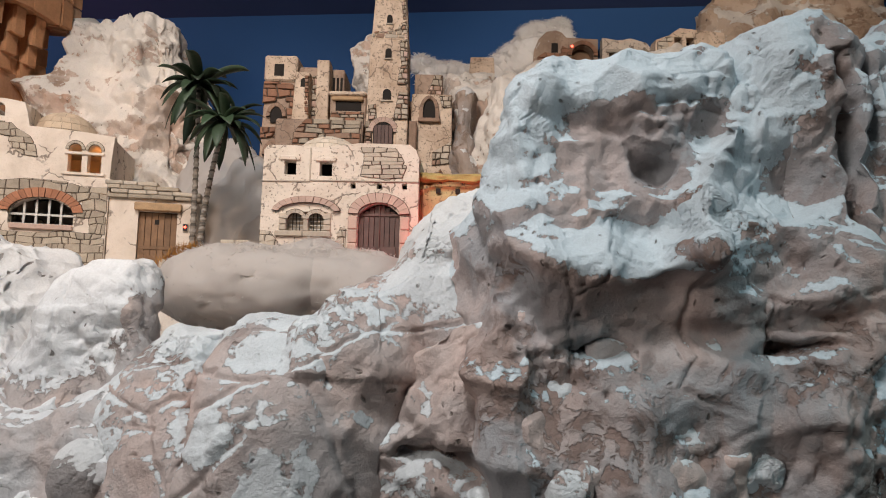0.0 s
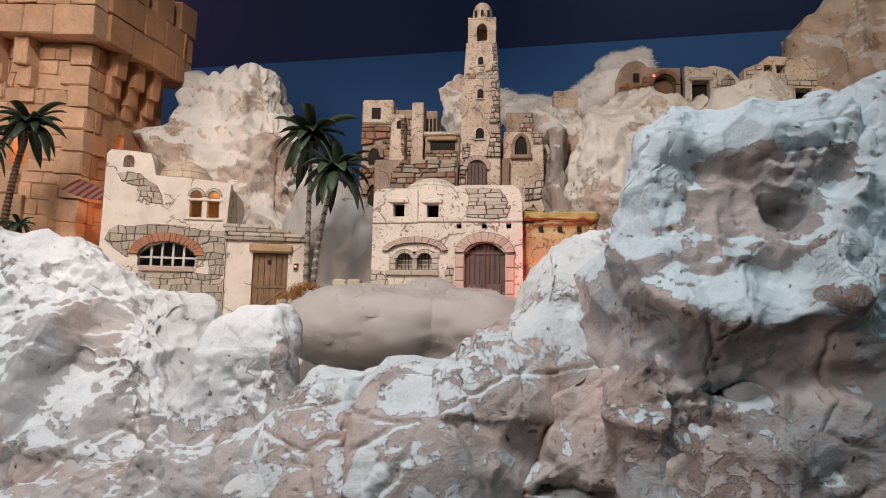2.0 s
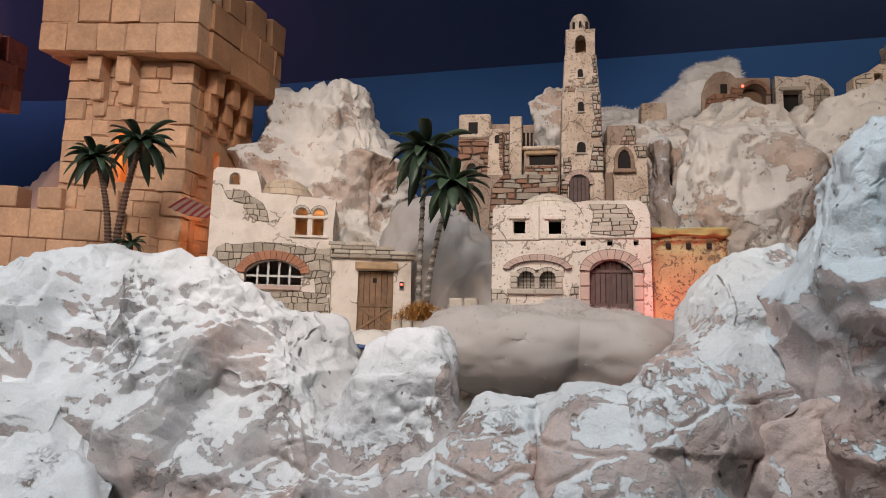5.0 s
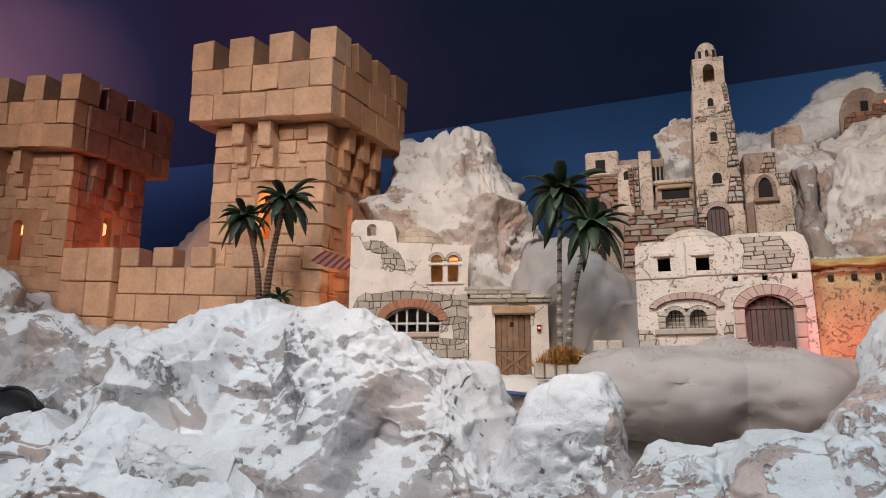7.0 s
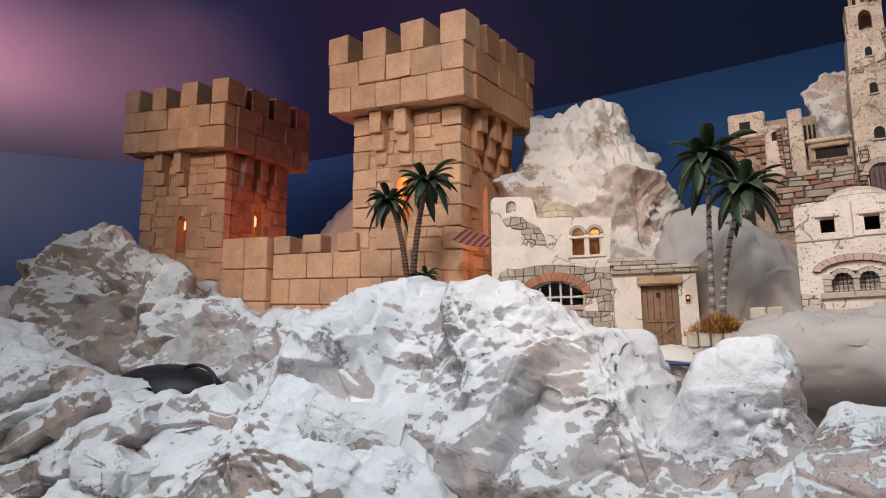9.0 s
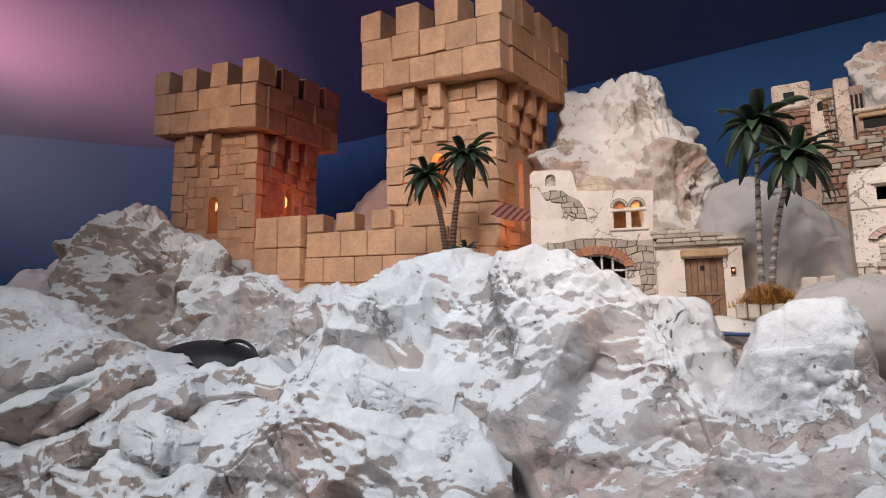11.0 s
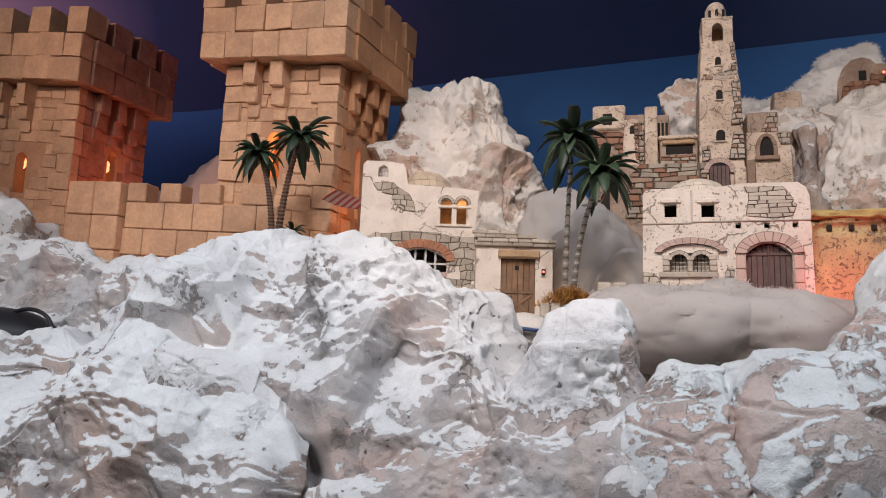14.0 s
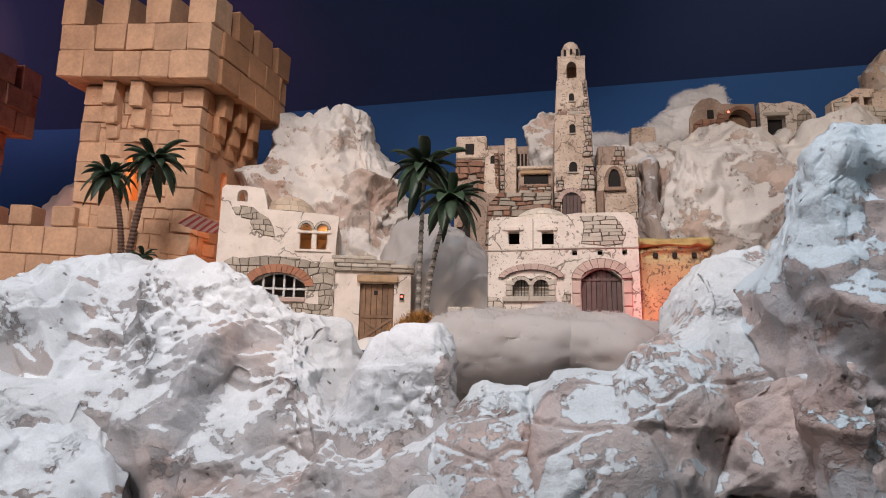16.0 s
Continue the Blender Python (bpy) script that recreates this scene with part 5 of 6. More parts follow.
wl = thing("wall_lamp", pose(-0.97, 1.935, 0, 0, 0, 13) @ pose(0.222, 0.008, 1.535), "small white wall lamp with a lit red bulb beside the door", "lamp")
part("lamp_back", box(bmesh.new(), -0.008, 0.008, -0.004, 0.0, -0.014, 0.014, 0.001), PLASTER, wl)
part("lamp_body", box(bmesh.new(), -0.006, 0.006, -0.010, -0.0042, -0.010, 0.010, 0.001), BLACK, wl)
bm = bmesh.new()
bmesh.ops.create_uvsphere(bm, u_segments=12, v_segments=8, radius=0.0036)
bmesh.ops.translate(bm, verts=bm.verts, vec=(0, -0.011, 0.001))
part("bulb", bm, RED_BULB, wl, "glowing red bulb", True)
# striped awning on the side wall
aw = thing("awning", pose(-1.305, 1.90, 1.75) @ Matrix.Scale(0.72, 4), "small dark red and cream striped cloth awning beside the house", "awning")
for i in range(11):
    vs, fs = [], []
    for k in range(9):
        u = k / 8
        for j in (i, i + 1):
            s = j / 11
            sag = 0.010 * math.sin(math.pi * s) * u + 0.006 * math.sin(3.1 * j) * u
            x = -0.145 * s - 0.030 * u - 0.02 * u * s
            z = 0.055 * s - (0.042 + 0.01 * s) * u - sag + 0.002 * math.sin(math.pi * u)
            vs += [(x, -0.02 * s - 0.045 * u, z), (x, -0.02 * s - 0.045 * u + 0.0006, z - 0.0015)]
    for k in range(8):
        a = 4 * k
        fs += [(a, a + 4, a + 6, a + 2), (a + 1, a + 3, a + 7, a + 5), (a, a + 1, a + 5, a + 4), (a + 2, a + 6, a + 7, a + 3)]
    fs += [(0, 2, 3, 1), (32, 33, 35, 34)]
    mesh_ob("stripe", vs, fs, RED_CLOTH if i % 2 == 0 else CREAM_CLOTH, aw, False)
b = box(bmesh.new(), -0.150, 0.0, -0.003, 0.003, -0.009, -0.003)
for v in b.verts:
    v.co.z += -0.38 * v.co.x
    v.co.y += 0.138 * v.co.x
part("rail", b, WOOD, aw)
part("bracket", box(bmesh.new(), -0.03, -0.002, 0.0, 0.012, -0.16, -0.012, 0.001), STONE, aw)

# ---- the house with the double door ----
H2 = thing("house", pose(-0.27, 1.72, 0, 0, 0, -2), "white speckled village house with a plum double door and a dome", "house", "village houses")
DOOR2 = low_arch(0.103, 1.37, 0.106, 0.207, 0.03)
holes = [rect(-0.142, -0.112, 1.646, 1.682), rect(-0.052, -0.02, 1.644, 1.680), rect(-0.133, -0.030, 1.503, 1.552), DOOR2] + [rect(x - 0.0065, x + 0.0065, 1.613, 1.627) for x in (0.035, 0.101, 0.165)]
part("front_wall", plate(bmesh.new(), [(-0.199, 1.36), (0.203, 1.36), (0.20, 1.69), (0.192, 1.715), (0.175, 1.728), (0.05, 1.730), (-0.05, 1.718), (-0.12, 1.722), (-0.185, 1.722), (-0.196, 1.71)], holes, 0.0, 0.03), PLASTER_SPECK, H2)
part("side_wall", box(bmesh.new(), -0.197, -0.167, 0.0305, 0.28, 1.36, 1.715, 0.003), PLASTER_SPECK, H2)
part("side_wall", box(bmesh.new(), 0.17, 0.20, 0.0305, 0.28, 1.36, 1.705, 0.003), PLASTER_SPECK, H2)
part("roof", box(bmesh.new(), -0.1665, 0.1695, 0.0305, 0.28, 1.69, 1.71), PLASTER_SPECK, H2)
part("back_wall", box(bmesh.new(), -0.197, 0.20, 0.281, 0.30, 1.36, 1.70), PLASTER_SPECK, H2)
# near-black panel, coloured as the unlit room behind the windows
part("interior", box(bmesh.new(), -0.166, 0.169, 0.06, 0.07, 1.36, 1.69), SHADE_BLACK, H2)
half_dome(H2, -0.055, 0.13, 1.709, 0.09, 0.068, 6, 26, DOME_PALE)
part("pilaster", box(bmesh.new(), -0.078, -0.074, -0.003, 0.004, 1.63, 1.716, 0.001), STONE_WARM, H2)
part("ledge", box(bmesh.new(), -0.199, -0.075, -0.003, 0.004, 1.627, 1.631, 0.001), STONE_WARM, H2)
part("ledge", box(bmesh.new(), -0.074, 0.2, -0.0035, 0.004, 1.630, 1.634, 0.001), STONE_WARM, H2)
for x, z in ((-0.127, 1.689), (-0.036, 1.687)):
    part("window_lintel", box(bmesh.new(), x - 0.026, x + 0.026, -0.006, 0.004, z - 0.006, z + 0.005, 0.0015), PLASTER_SPECK, H2)
masonry(H2, [(0.052, 1.645), (0.11, 1.638), (0.16, 1.642), (0.17, 1.67), (0.155, 1.70), (0.14, 1.718), (0.05, 1.722), (0.06, 1.69)], -0.001, 0.034, 0.0125, STONE_WARM, 12, (), 0.003)
masonry(H2, [(-0.198, 1.42), (-0.15, 1.42), (-0.15, 1.475), (-0.17, 1.50), (-0.198, 1.503)], -0.001, 0.024, 0.016, STONE_WARM, 13, (), 0.003)
masonry(H2, [(-0.06, 1.42), (0.02, 1.42), (0.022, 1.51), (0.005, 1.515), (-0.002, 1.48), (-0.06, 1.46)], -0.001, 0.024, 0.018, STONE_WARM, 14, (), 0.003)
# arched double window
voussoirs(H2, -0.081, 1.549, 0.072, 0.026, 0.015, 12, 0.0, BRICK_PINK, 8, 172, 0.010)
for x in (-0.108, -0.055):
    voussoirs(H2, x, 1.533, 0.019, 0.015, 0.009, 6, 0.0, STONE_WARM, 0, 180, 0.006, "stone")
    for k in range(3):
        part("window_bar", box(bmesh.new(), x - 0.0008 + (k - 1) * 0.009, x + 0.0008 + (k - 1) * 0.009, 0.010, 0.0116, 1.504, 1.548), SHADE_BLACK, H2)
    for k in range(4):
        part("window_bar", box(bmesh.new(), x - 0.019, x + 0.019, 0.012, 0.0136, 1.508 + k * 0.010, 1.5095 + k * 0.010), BARS, H2)
part("window_pier", box(bmesh.new(), -0.088, -0.075, -0.003, 0.02, 1.503, 1.545, 0.002), STONE_WARM, H2)
for x in (-0.14, -0.0265):
    for k in range(3):
        part("stone", box(bmesh.new(), x - 0.009, x + 0.009, -0.005, 0.012, 1.504 + k * 0.0148, 1.5178 + k * 0.0148, 0.002), STONE_WARM, H2)
for x0, x1 in ((-0.158, -0.088), (-0.087, -0.016)):
    part("window_sill", box(bmesh.new(), x0, x1, -0.009, 0.012, 1.488, 1.5025, 0.002), STONE_WARM, H2)
part("window_grille_back", box(bmesh.new(), -0.134, -0.029, 0.022, 0.026, 1.503, 1.552), STONE, H2)
# arched doorway
voussoirs(H2, 0.103, 1.547, 0.053, 0.031, 0.024, 11, 0.0, BRICK_PINK, 3, 177, 0.008)
for x0, x1 in ((0.026, 0.049), (0.157, 0.180)):
    for k in range(5):
        part("jamb_stone", box(bmesh.new(), x0, x1, -0.006 - random.uniform(0, 0.002), 0.01, 1.372 + k * 0.0345, 1.405 + k * 0.0345, 0.002), BRICK_PINK, H2)
plank_door(H2, 0.0505, 0.1555, 1.37, 1.575, 0.020, 8, WOOD_DARK, low_arch(0.103, 1.37, 0.105, 0.2055, 0.03))
for x in (0.0525, 0.105):
    part("door_panel", box(bmesh.new(), x + 0.006, x + 0.042, 0.0125, 0.017, 1.44, 1.468, 0.001), WOOD_DARK, H2)
    part("door_rail", box(bmesh.new(), x, x + 0.049, 0.0125, 0.0165, 1.545, 1.552, 0.001), WOOD_DARK, H2)
part("door_post", box(bmesh.new(), 0.1015, 0.1045, 0.011, 0.0165, 1.372, 1.573, 0.0008), WOOD_DARK, H2)

# ---- the hill houses with the minaret ----
RUBBLE = (BRICK_OLD, STONE, STONE, BRICK_DARK, BRICK_DARK)
MIXED = (STONE_WARM, STONE_WARM, STONE, BRICK_PINK, BRICK_OLD)
UP = thing("hill_house", pose(0, 2.25, 0), "clustered cream and brown stone hill houses round a minaret", "house")


def tapered(bm, z0, a0, a1, y0, y1, z1, c0, c1, e0, e1):
    """A block that narrows from the rectangle a, y at z0 to the rectangle c, e at z1."""
    lo = [bm.verts.new(p) for p in ((a0, y0, z0), (a1, y0, z0), (a1, y1, z0), (a0, y1, z0))]
    hi = [bm.verts.new(p) for p in ((c0, e0, z1), (c1, e0, z1), (c1, e1, z1), (c0, e1, z1))]
    for i in range(4):
        bm.faces.new((lo[i], lo[(i + 1) % 4], hi[(i + 1) % 4], hi[i]))
    bm.faces.new(lo[::-1])
    bm.faces.new(hi)
    bmesh.ops.bevel(bm, geom=list({e for v in lo + hi for e in v.link_edges}), offset=0.003, segments=1, affect="EDGES", profile=0.5)
    return bm


def dark_plate(parent, outline, y, name="window_dark_plate"):
    """A thin near-black plate on a wall face at y, whose colour stands for the shade of an opening."""
    return part(name, plate(bmesh.new(), outline, [], y - 0.0012, 0.004), SHADE_BLACK, parent)


minaret = part("minaret", tapered(bmesh.new(), 1.60, -0.277, -0.128, -0.03, 0.11, 2.217, -0.266, -0.137, -0.015, 0.105), PLASTER_WARM, UP)
part("minaret_shaft", tapered(bmesh.new(), 2.2165, -0.263, -0.140, -0.012, 0.10, 2.362, -0.256, -0.149, 0.0, 0.095), PLASTER_WARM, UP)
b = plate(bmesh.new(), rect(-0.25, -0.153, 2.362, 2.447), [arch(-0.2015, 2.368, 0.036, 0.066, 8, True)], 0.003, 0.012)
plate(b, rect(0.0155, 0.0845, 2.362, 2.447), [arch(0.05, 2.368, 0.032, 0.062, 8, True)], -0.165, 0.012, "x")
plate(b, rect(0.0155, 0.0845, 2.362, 2.447), [arch(0.05, 2.368, 0.032, 0.062, 8, True)], -0.25, 0.012, "x")
plate(b, rect(-0.25, -0.153, 2.362, 2.447), [], 0.085, 0.012)
part("lantern", b, PLASTER_WARM, UP)
part("lantern_roof", box(bmesh.new(), -0.252, -0.151, 0.001, 0.099, 2.4472, 2.455, 0.002), PLASTER_WARM, UP)
b = bmesh.new()
bmesh.ops.create_cone(b, cap_ends=True, segments=8, radius1=0.036, radius2=0.034, depth=0.045)
bmesh.ops.translate(b, verts=b.verts, vec=(-0.2015, 0.045, 2.478))
part("lantern_top", b, PLASTER_WARM, UP)
for k in range(3):
    dark_plate(UP, arch(-0.2015 + (k - 1) * 0.022, 2.462, 0.009, 0.026), 0.011 + 0.004 * abs(k - 1))
b = bmesh.new()
bmesh.ops.create_uvsphere(b, u_segments=16, v_segments=10, radius=0.031)
bmesh.ops.translate(b, verts=b.verts, vec=(-0.2015, 0.045, 2.498))
part("lantern_cap", b, PLASTER_WARM, UP, smooth=True)
for z, w, h, y in ((2.275, 0.018, 0.030, -0.008), (2.150, 0.020, 0.034, -0.018), (2.005, 0.028, 0.038, -0.0225)):
    dark_plate(UP, arch(-0.204, z, w, h), y)
    part("window_sill", box(bmesh.new(), -0.204 - w * 0.7, -0.204 + w * 0.7, y - 0.005, y + 0.004, z - 0.005, z, 0.001), STONE_WARM, UP)
dark_plate(UP, low_arch(-0.212, 1.80, 0.066, 0.128, 0.028), -0.0285, "door_dark_plate")
plank_door(UP, -0.243, -0.181, 1.80, 1.92, -0.027, 5, WOOD_DARK)
voussoirs(UP, -0.212, 1.895, 0.034, 0.034, 0.016, 11, -0.026, BRICK_PINK, 0, 180, 0.008)
part("door_pier", box(bmesh.new(), -0.168, -0.132, -0.045, -0.02, 1.78, 1.91, 0.004), PLASTER_WARM, UP)
masonry(UP, [(-0.262, 2.222), (-0.142, 2.222), (-0.146, 2.285), (-0.165, 2.275), (-0.18, 2.25), (-0.255, 2.245)], -0.009, 0.024, 0.013, MIXED, 21, (), 0.006, 0.0018)
masonry(UP, [(-0.172, 2.06), (-0.135, 2.06), (-0.140, 2.215), (-0.168, 2.21), (-0.16, 2.13)], -0.0235, 0.022, 0.015, MIXED, 22, (), 0.006, 0.0018)
masonry(UP, [(-0.182, 1.94), (-0.131, 1.94), (-0.133, 2.03), (-0.165, 2.03)], -0.028, 0.024, 0.016, MIXED, 23, (), 0.006, 0.0018)
masonry(UP, [(-0.273, 1.78), (-0.248, 1.78), (-0.25, 1.93), (-0.272, 1.93)], -0.029, 0.022, 0.016, MIXED, 24, (), 0.006, 0.0018)
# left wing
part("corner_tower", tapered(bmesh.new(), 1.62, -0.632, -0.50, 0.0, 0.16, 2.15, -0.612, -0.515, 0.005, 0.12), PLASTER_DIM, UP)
dark_plate(UP, rect(-0.585, -0.553, 2.085, 2.125), 0.0035)
masonry(UP, [(-0.628, 1.74), (-0.508, 1.74), (-0.512, 2.06), (-0.62, 2.065)], -0.001, 0.034, 0.02, (BRICK_OLD, BRICK_DARK, BRICK_DARK), 31, [arch(-0.572, 1.91, 0.06, 0.09, 8, True), low_arch(-0.57, 1.74, 0.10, 0.13, 0.05)], 0.008, 0.0022)
dark_plate(UP, arch(-0.572, 1.925, 0.04, 0.06, 8, True), -0.0045)
voussoirs(UP, -0.572, 1.945, 0.021, 0.034, 0.012, 9, -0.002, BRICK_OLD, 0, 180, 0.009)
dark_plate(UP, low_arch(-0.545, 1.74, 0.09, 0.115, 0.045), -0.0045, "door_dark_plate")
voussoirs(UP, -0.545, 1.815, 0.047, 0.042, 0.02, 11, -0.002, BRICK_OLD, 0, 180, 0.012)
part("bay_wall", tapered(bmesh.new(), 1.90, -0.520, -0.462, -0.02, 0.1, 2.10, -0.512, -0.466, -0.01, 0.1), PLASTER_WARM, UP)
dark_plate(UP, arch(-0.484, 2.045, 0.020, 0.032), -0.0115)
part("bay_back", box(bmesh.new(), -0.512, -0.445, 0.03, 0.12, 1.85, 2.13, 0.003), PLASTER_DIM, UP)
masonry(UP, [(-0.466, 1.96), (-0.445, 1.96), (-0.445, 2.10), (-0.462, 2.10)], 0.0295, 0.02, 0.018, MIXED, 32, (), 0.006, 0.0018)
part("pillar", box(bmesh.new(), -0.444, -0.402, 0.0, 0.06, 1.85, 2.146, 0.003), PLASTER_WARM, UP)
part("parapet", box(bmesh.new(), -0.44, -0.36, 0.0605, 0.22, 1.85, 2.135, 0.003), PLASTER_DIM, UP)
for k in range(3):
    dark_plate(UP, rect(-0.399 + k * 0.013, -0.391 + k * 0.013, 2.03, 2.105), 0.0602)
part("balcony", box(bmesh.new(), -0.395, -0.274, 0.0, 0.06, 1.85, 2.022, 0.004), PLASTER_DIM, UP)
part("balcony_lintel", box(bmesh.new(), -0.388, -0.283, -0.016, 0.01, 2.004, 2.018, 0.003), WOOD_PALE, UP)
dark_plate(UP, rect(-0.376, -0.29, 1.972, 2.004), -0.0005, "balcony_dark_plate")
masonry(UP, [(-0.40, 1.92), (-0.28, 1.92), (-0.28, 1.968), (-0.39, 1.968)], -0.001, 0.03, 0.013, RUBBLE, 33, (), 0.006, 0.002)
part("terrace", box(bmesh.new(), -0.56, -0.276, -0.06, -0.001, 1.6, 1.925, 0.006), PLASTER_DIM, UP)
masonry(UP, [(-0.51, 1.74), (-0.28, 1.74), (-0.28, 1.92), (-0.46, 1.925), (-0.50, 1.88)], -0.061, 0.045, 0.017, RUBBLE, 34, (), 0.007, 0.0022)
part("tower_head", box(bmesh.new(), -0.619, -0.508, -0.006, 0.10, 2.068, 2.156, 0.006), PLASTER_WARM, UP)
dark_plate(UP, rect(-0.585, -0.553, 2.085, 2.125), -0.0062)
masonry(UP, [(-0.478, 1.95), (-0.462, 1.95), (-0.466, 2.085), (-0.480, 2.085)], -0.014, 0.016, 0.013, (BRICK_OLD, BRICK_DARK), 38, (), 0.006, 0.0016)
masonry(UP, [(-0.160, 2.29), (-0.148, 2.29), (-0.152, 2.36), (-0.166, 2.35)], -0.006, 0.014, 0.013, MIXED, 39, (), 0.005, 0.0016)
masonry(UP, [(-0.262, 1.935), (-0.235, 1.94), (-0.24, 1.99), (-0.265, 1.985)], -0.0265, 0.02, 0.013, MIXED, 40, (), 0.004, 0.0016)
masonry(UP, [(-0.12, 1.62), (0.0, 1.62), (0.015, 1.72), (-0.02, 1.78), (-0.07, 1.75), (-0.12, 1.79)], -0.0095, 0.03, 0.017, RUBBLE, 46, (), 0.006, 0.002)
part("roof_slab", box(bmesh.new(), -0.400, -0.274, -0.012, 0.07, 2.0225, 2.036, 0.004), PLASTER_WARM, UP)
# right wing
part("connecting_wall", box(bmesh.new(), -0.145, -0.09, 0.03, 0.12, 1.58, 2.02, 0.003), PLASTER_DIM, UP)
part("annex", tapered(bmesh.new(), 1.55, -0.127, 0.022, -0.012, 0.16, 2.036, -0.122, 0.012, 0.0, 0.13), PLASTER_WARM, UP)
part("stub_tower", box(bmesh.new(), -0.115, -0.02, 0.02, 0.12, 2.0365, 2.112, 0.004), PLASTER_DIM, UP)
masonry(UP, [(-0.075, 2.04), (-0.022, 2.04), (-0.022, 2.108), (-0.05, 2.108), (-0.06, 2.075)], 0.0195, 0.024, 0.015, MIXED, 35, (), 0.006, 0.0018)
dark_plate(UP, arch(-0.063, 1.952, 0.042, 0.062, 8, True), -0.0025)
voussoirs(UP, -0.063, 1.975, 0.021, 0.042, 0.011, 11, 0.0, BRICK_OLD, 0, 180, 0.011)
for x in (-0.09, -0.036):
    part("window_jamb", box(bmesh.new(), x - 0.006, x + 0.006, -0.012, 0.004, 1.952, 1.977, 0.001), BRICK_OLD, UP)
part("window_sill", box(bmesh.new(), -0.10, -0.026, -0.018, 0.004, 1.938, 1.951, 0.002), BRICK_OLD, UP)
part("drain_wall", box(bmesh.new(), -0.128, -0.102, -0.030, -0.008, 1.80, 1.935, 0.003), BRICK_OLD, UP)
masonry(UP, [(-0.05, 1.79), (0.012, 1.80), (0.014, 1.875), (-0.01, 1.86), (-0.05, 1.835)], -0.0095, 0.03, 0.018, MIXED, 36, (), 0.006, 0.0018)
masonry(UP, [(-0.02, 1.99), (0.010, 1.99), (0.012, 2.03), (-0.03, 2.03)], -0.003, 0.022, 0.014, MIXED, 37, (), 0.006, 0.0018)

# ---- clay wall, ruins ----
cw = thing("clay_wall", pose(0, 0, 0), "rough ochre clay-block wall with a straw-yellow top beside the house", "wall")
part("wall_core", box(bmesh.new(), -0.060, 0.120, 1.775, 1.845, 1.35, 1.640, 0.004), JOINT, cw)
v, f = ball_mesh((0.03, 1.805, 1.505), (0.101, 0.042, 0.145), 203, 110, 0.035, 0.003, 0.014, 0.006, 0.12)
mesh_ob("wall_face", v, f, CLAY, cw)
v, f = ball_mesh((0.03, 1.80, 1.652), (0.108, 0.058, 0.012), 202, 40, 0.04, 0.002, 0.006, 0.003, 0.4)
mesh_ob("wall_top", v, f, STRAW, cw)
vs, fs = [], []
rnd = random.Random(52)
for i in range(500):
    o = Vector((rnd.uniform(-0.075, 0.135), rnd.uniform(1.745, 1.85), rnd.uniform(1.650, 1.664)))
    d = Vector((rnd.gauss(0, 1), rnd.gauss(0, 0.6), rnd.uniform(-0.5, 0.7))).normalized() * rnd.uniform(0.01, 0.028)
    q = d.orthogonal().normalized() * 0.0006
    b = len(vs)
    vs += [o - q, o + q, o + d]
    fs.append((b, b + 1, b + 2))
tagged(mesh_ob("straw", vs, fs, STRAW, cw, False), kind="stuff")
# dark blocks on the face, coloured for the shade inside beam holes
for x in (-0.02, 0.03, 0.08):
    part("beam_hole_dark", box(bmesh.new(), x - 0.006, x + 0.006, 1.752, 1.76, 1.612, 1.625, 0.001), SHADE_BLACK, cw)

RA = thing("ruin", pose(0.53, 3.04, 2.42), "small ruined stone house with a brick-arched niche on the hill", "ruin", "hill ruins")
part("wall", plate(bmesh.new(), [(-0.15, -0.1), (0.145, -0.1), (0.145, 0.150), (0.0, 0.155), (-0.02, 0.178), (-0.05, 0.188), (-0.09, 0.180), (-0.125, 0.145), (-0.147, 0.09)], [arch(0.075, -0.02, 0.10, 0.14)], 0.0, 0.05), PLASTER_DIM, RA)
part("niche_back", box(bmesh.new(), 0.02, 0.135, 0.0505, 0.06, -0.1, 0.17), WOOD, RA)
masonry(RA, [(-0.145, -0.02), (0.015, -0.02), (0.015, 0.10), (-0.03, 0.12), (-0.06, 0.11), (-0.13, 0.06)], -0.001, 0.034, 0.02, BRICK_DARK, 41, [rect(-0.07, -0.035, 0.08, 0.13)], 0.006)
dark_plate(RA, rect(-0.067, -0.038, 0.083, 0.127), -0.001)
voussoirs(RA, 0.075, 0.07, 0.051, 0.051, 0.018, 13, 0.0, BRICK_DARK, 0, 180, 0.012)
bm = bmesh.new()
bmesh.ops.create_uvsphere(bm, u_segments=10, v_segments=6, radius=0.006)
bmesh.ops.translate(bm, verts=bm.verts, vec=(0.025, -0.012, 0.11))
part("bulb", bm, RED_BULB, RA, "glowing red bulb", True)
RB = thing("ruin", pose(0.80, 3.02, 2.40), "low ruined plaster house with a dark doorway on the hill", "ruin", "hill ruins")
part("wall", plate(bmesh.new(), [(-0.11, -0.1), (0.13, -0.1), (0.13, 0.10), (0.09, 0.15), (0.02, 0.17), (-0.04, 0.16), (-0.11, 0.17)], [rect(-0.08, 0.0, 0.0, 0.10)], 0.0, 0.05), PLASTER_SPECK, RB)
# backing painted near black for the shade within the doorway
part("doorway_back", box(bmesh.new(), -0.09, 0.01, 0.0505, 0.06, -0.05, 0.12), SHADE_BLACK, RB)
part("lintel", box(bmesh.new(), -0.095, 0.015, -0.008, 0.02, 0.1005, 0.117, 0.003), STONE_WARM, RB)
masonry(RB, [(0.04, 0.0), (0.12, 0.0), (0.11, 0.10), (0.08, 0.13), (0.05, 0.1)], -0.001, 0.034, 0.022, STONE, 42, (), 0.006)
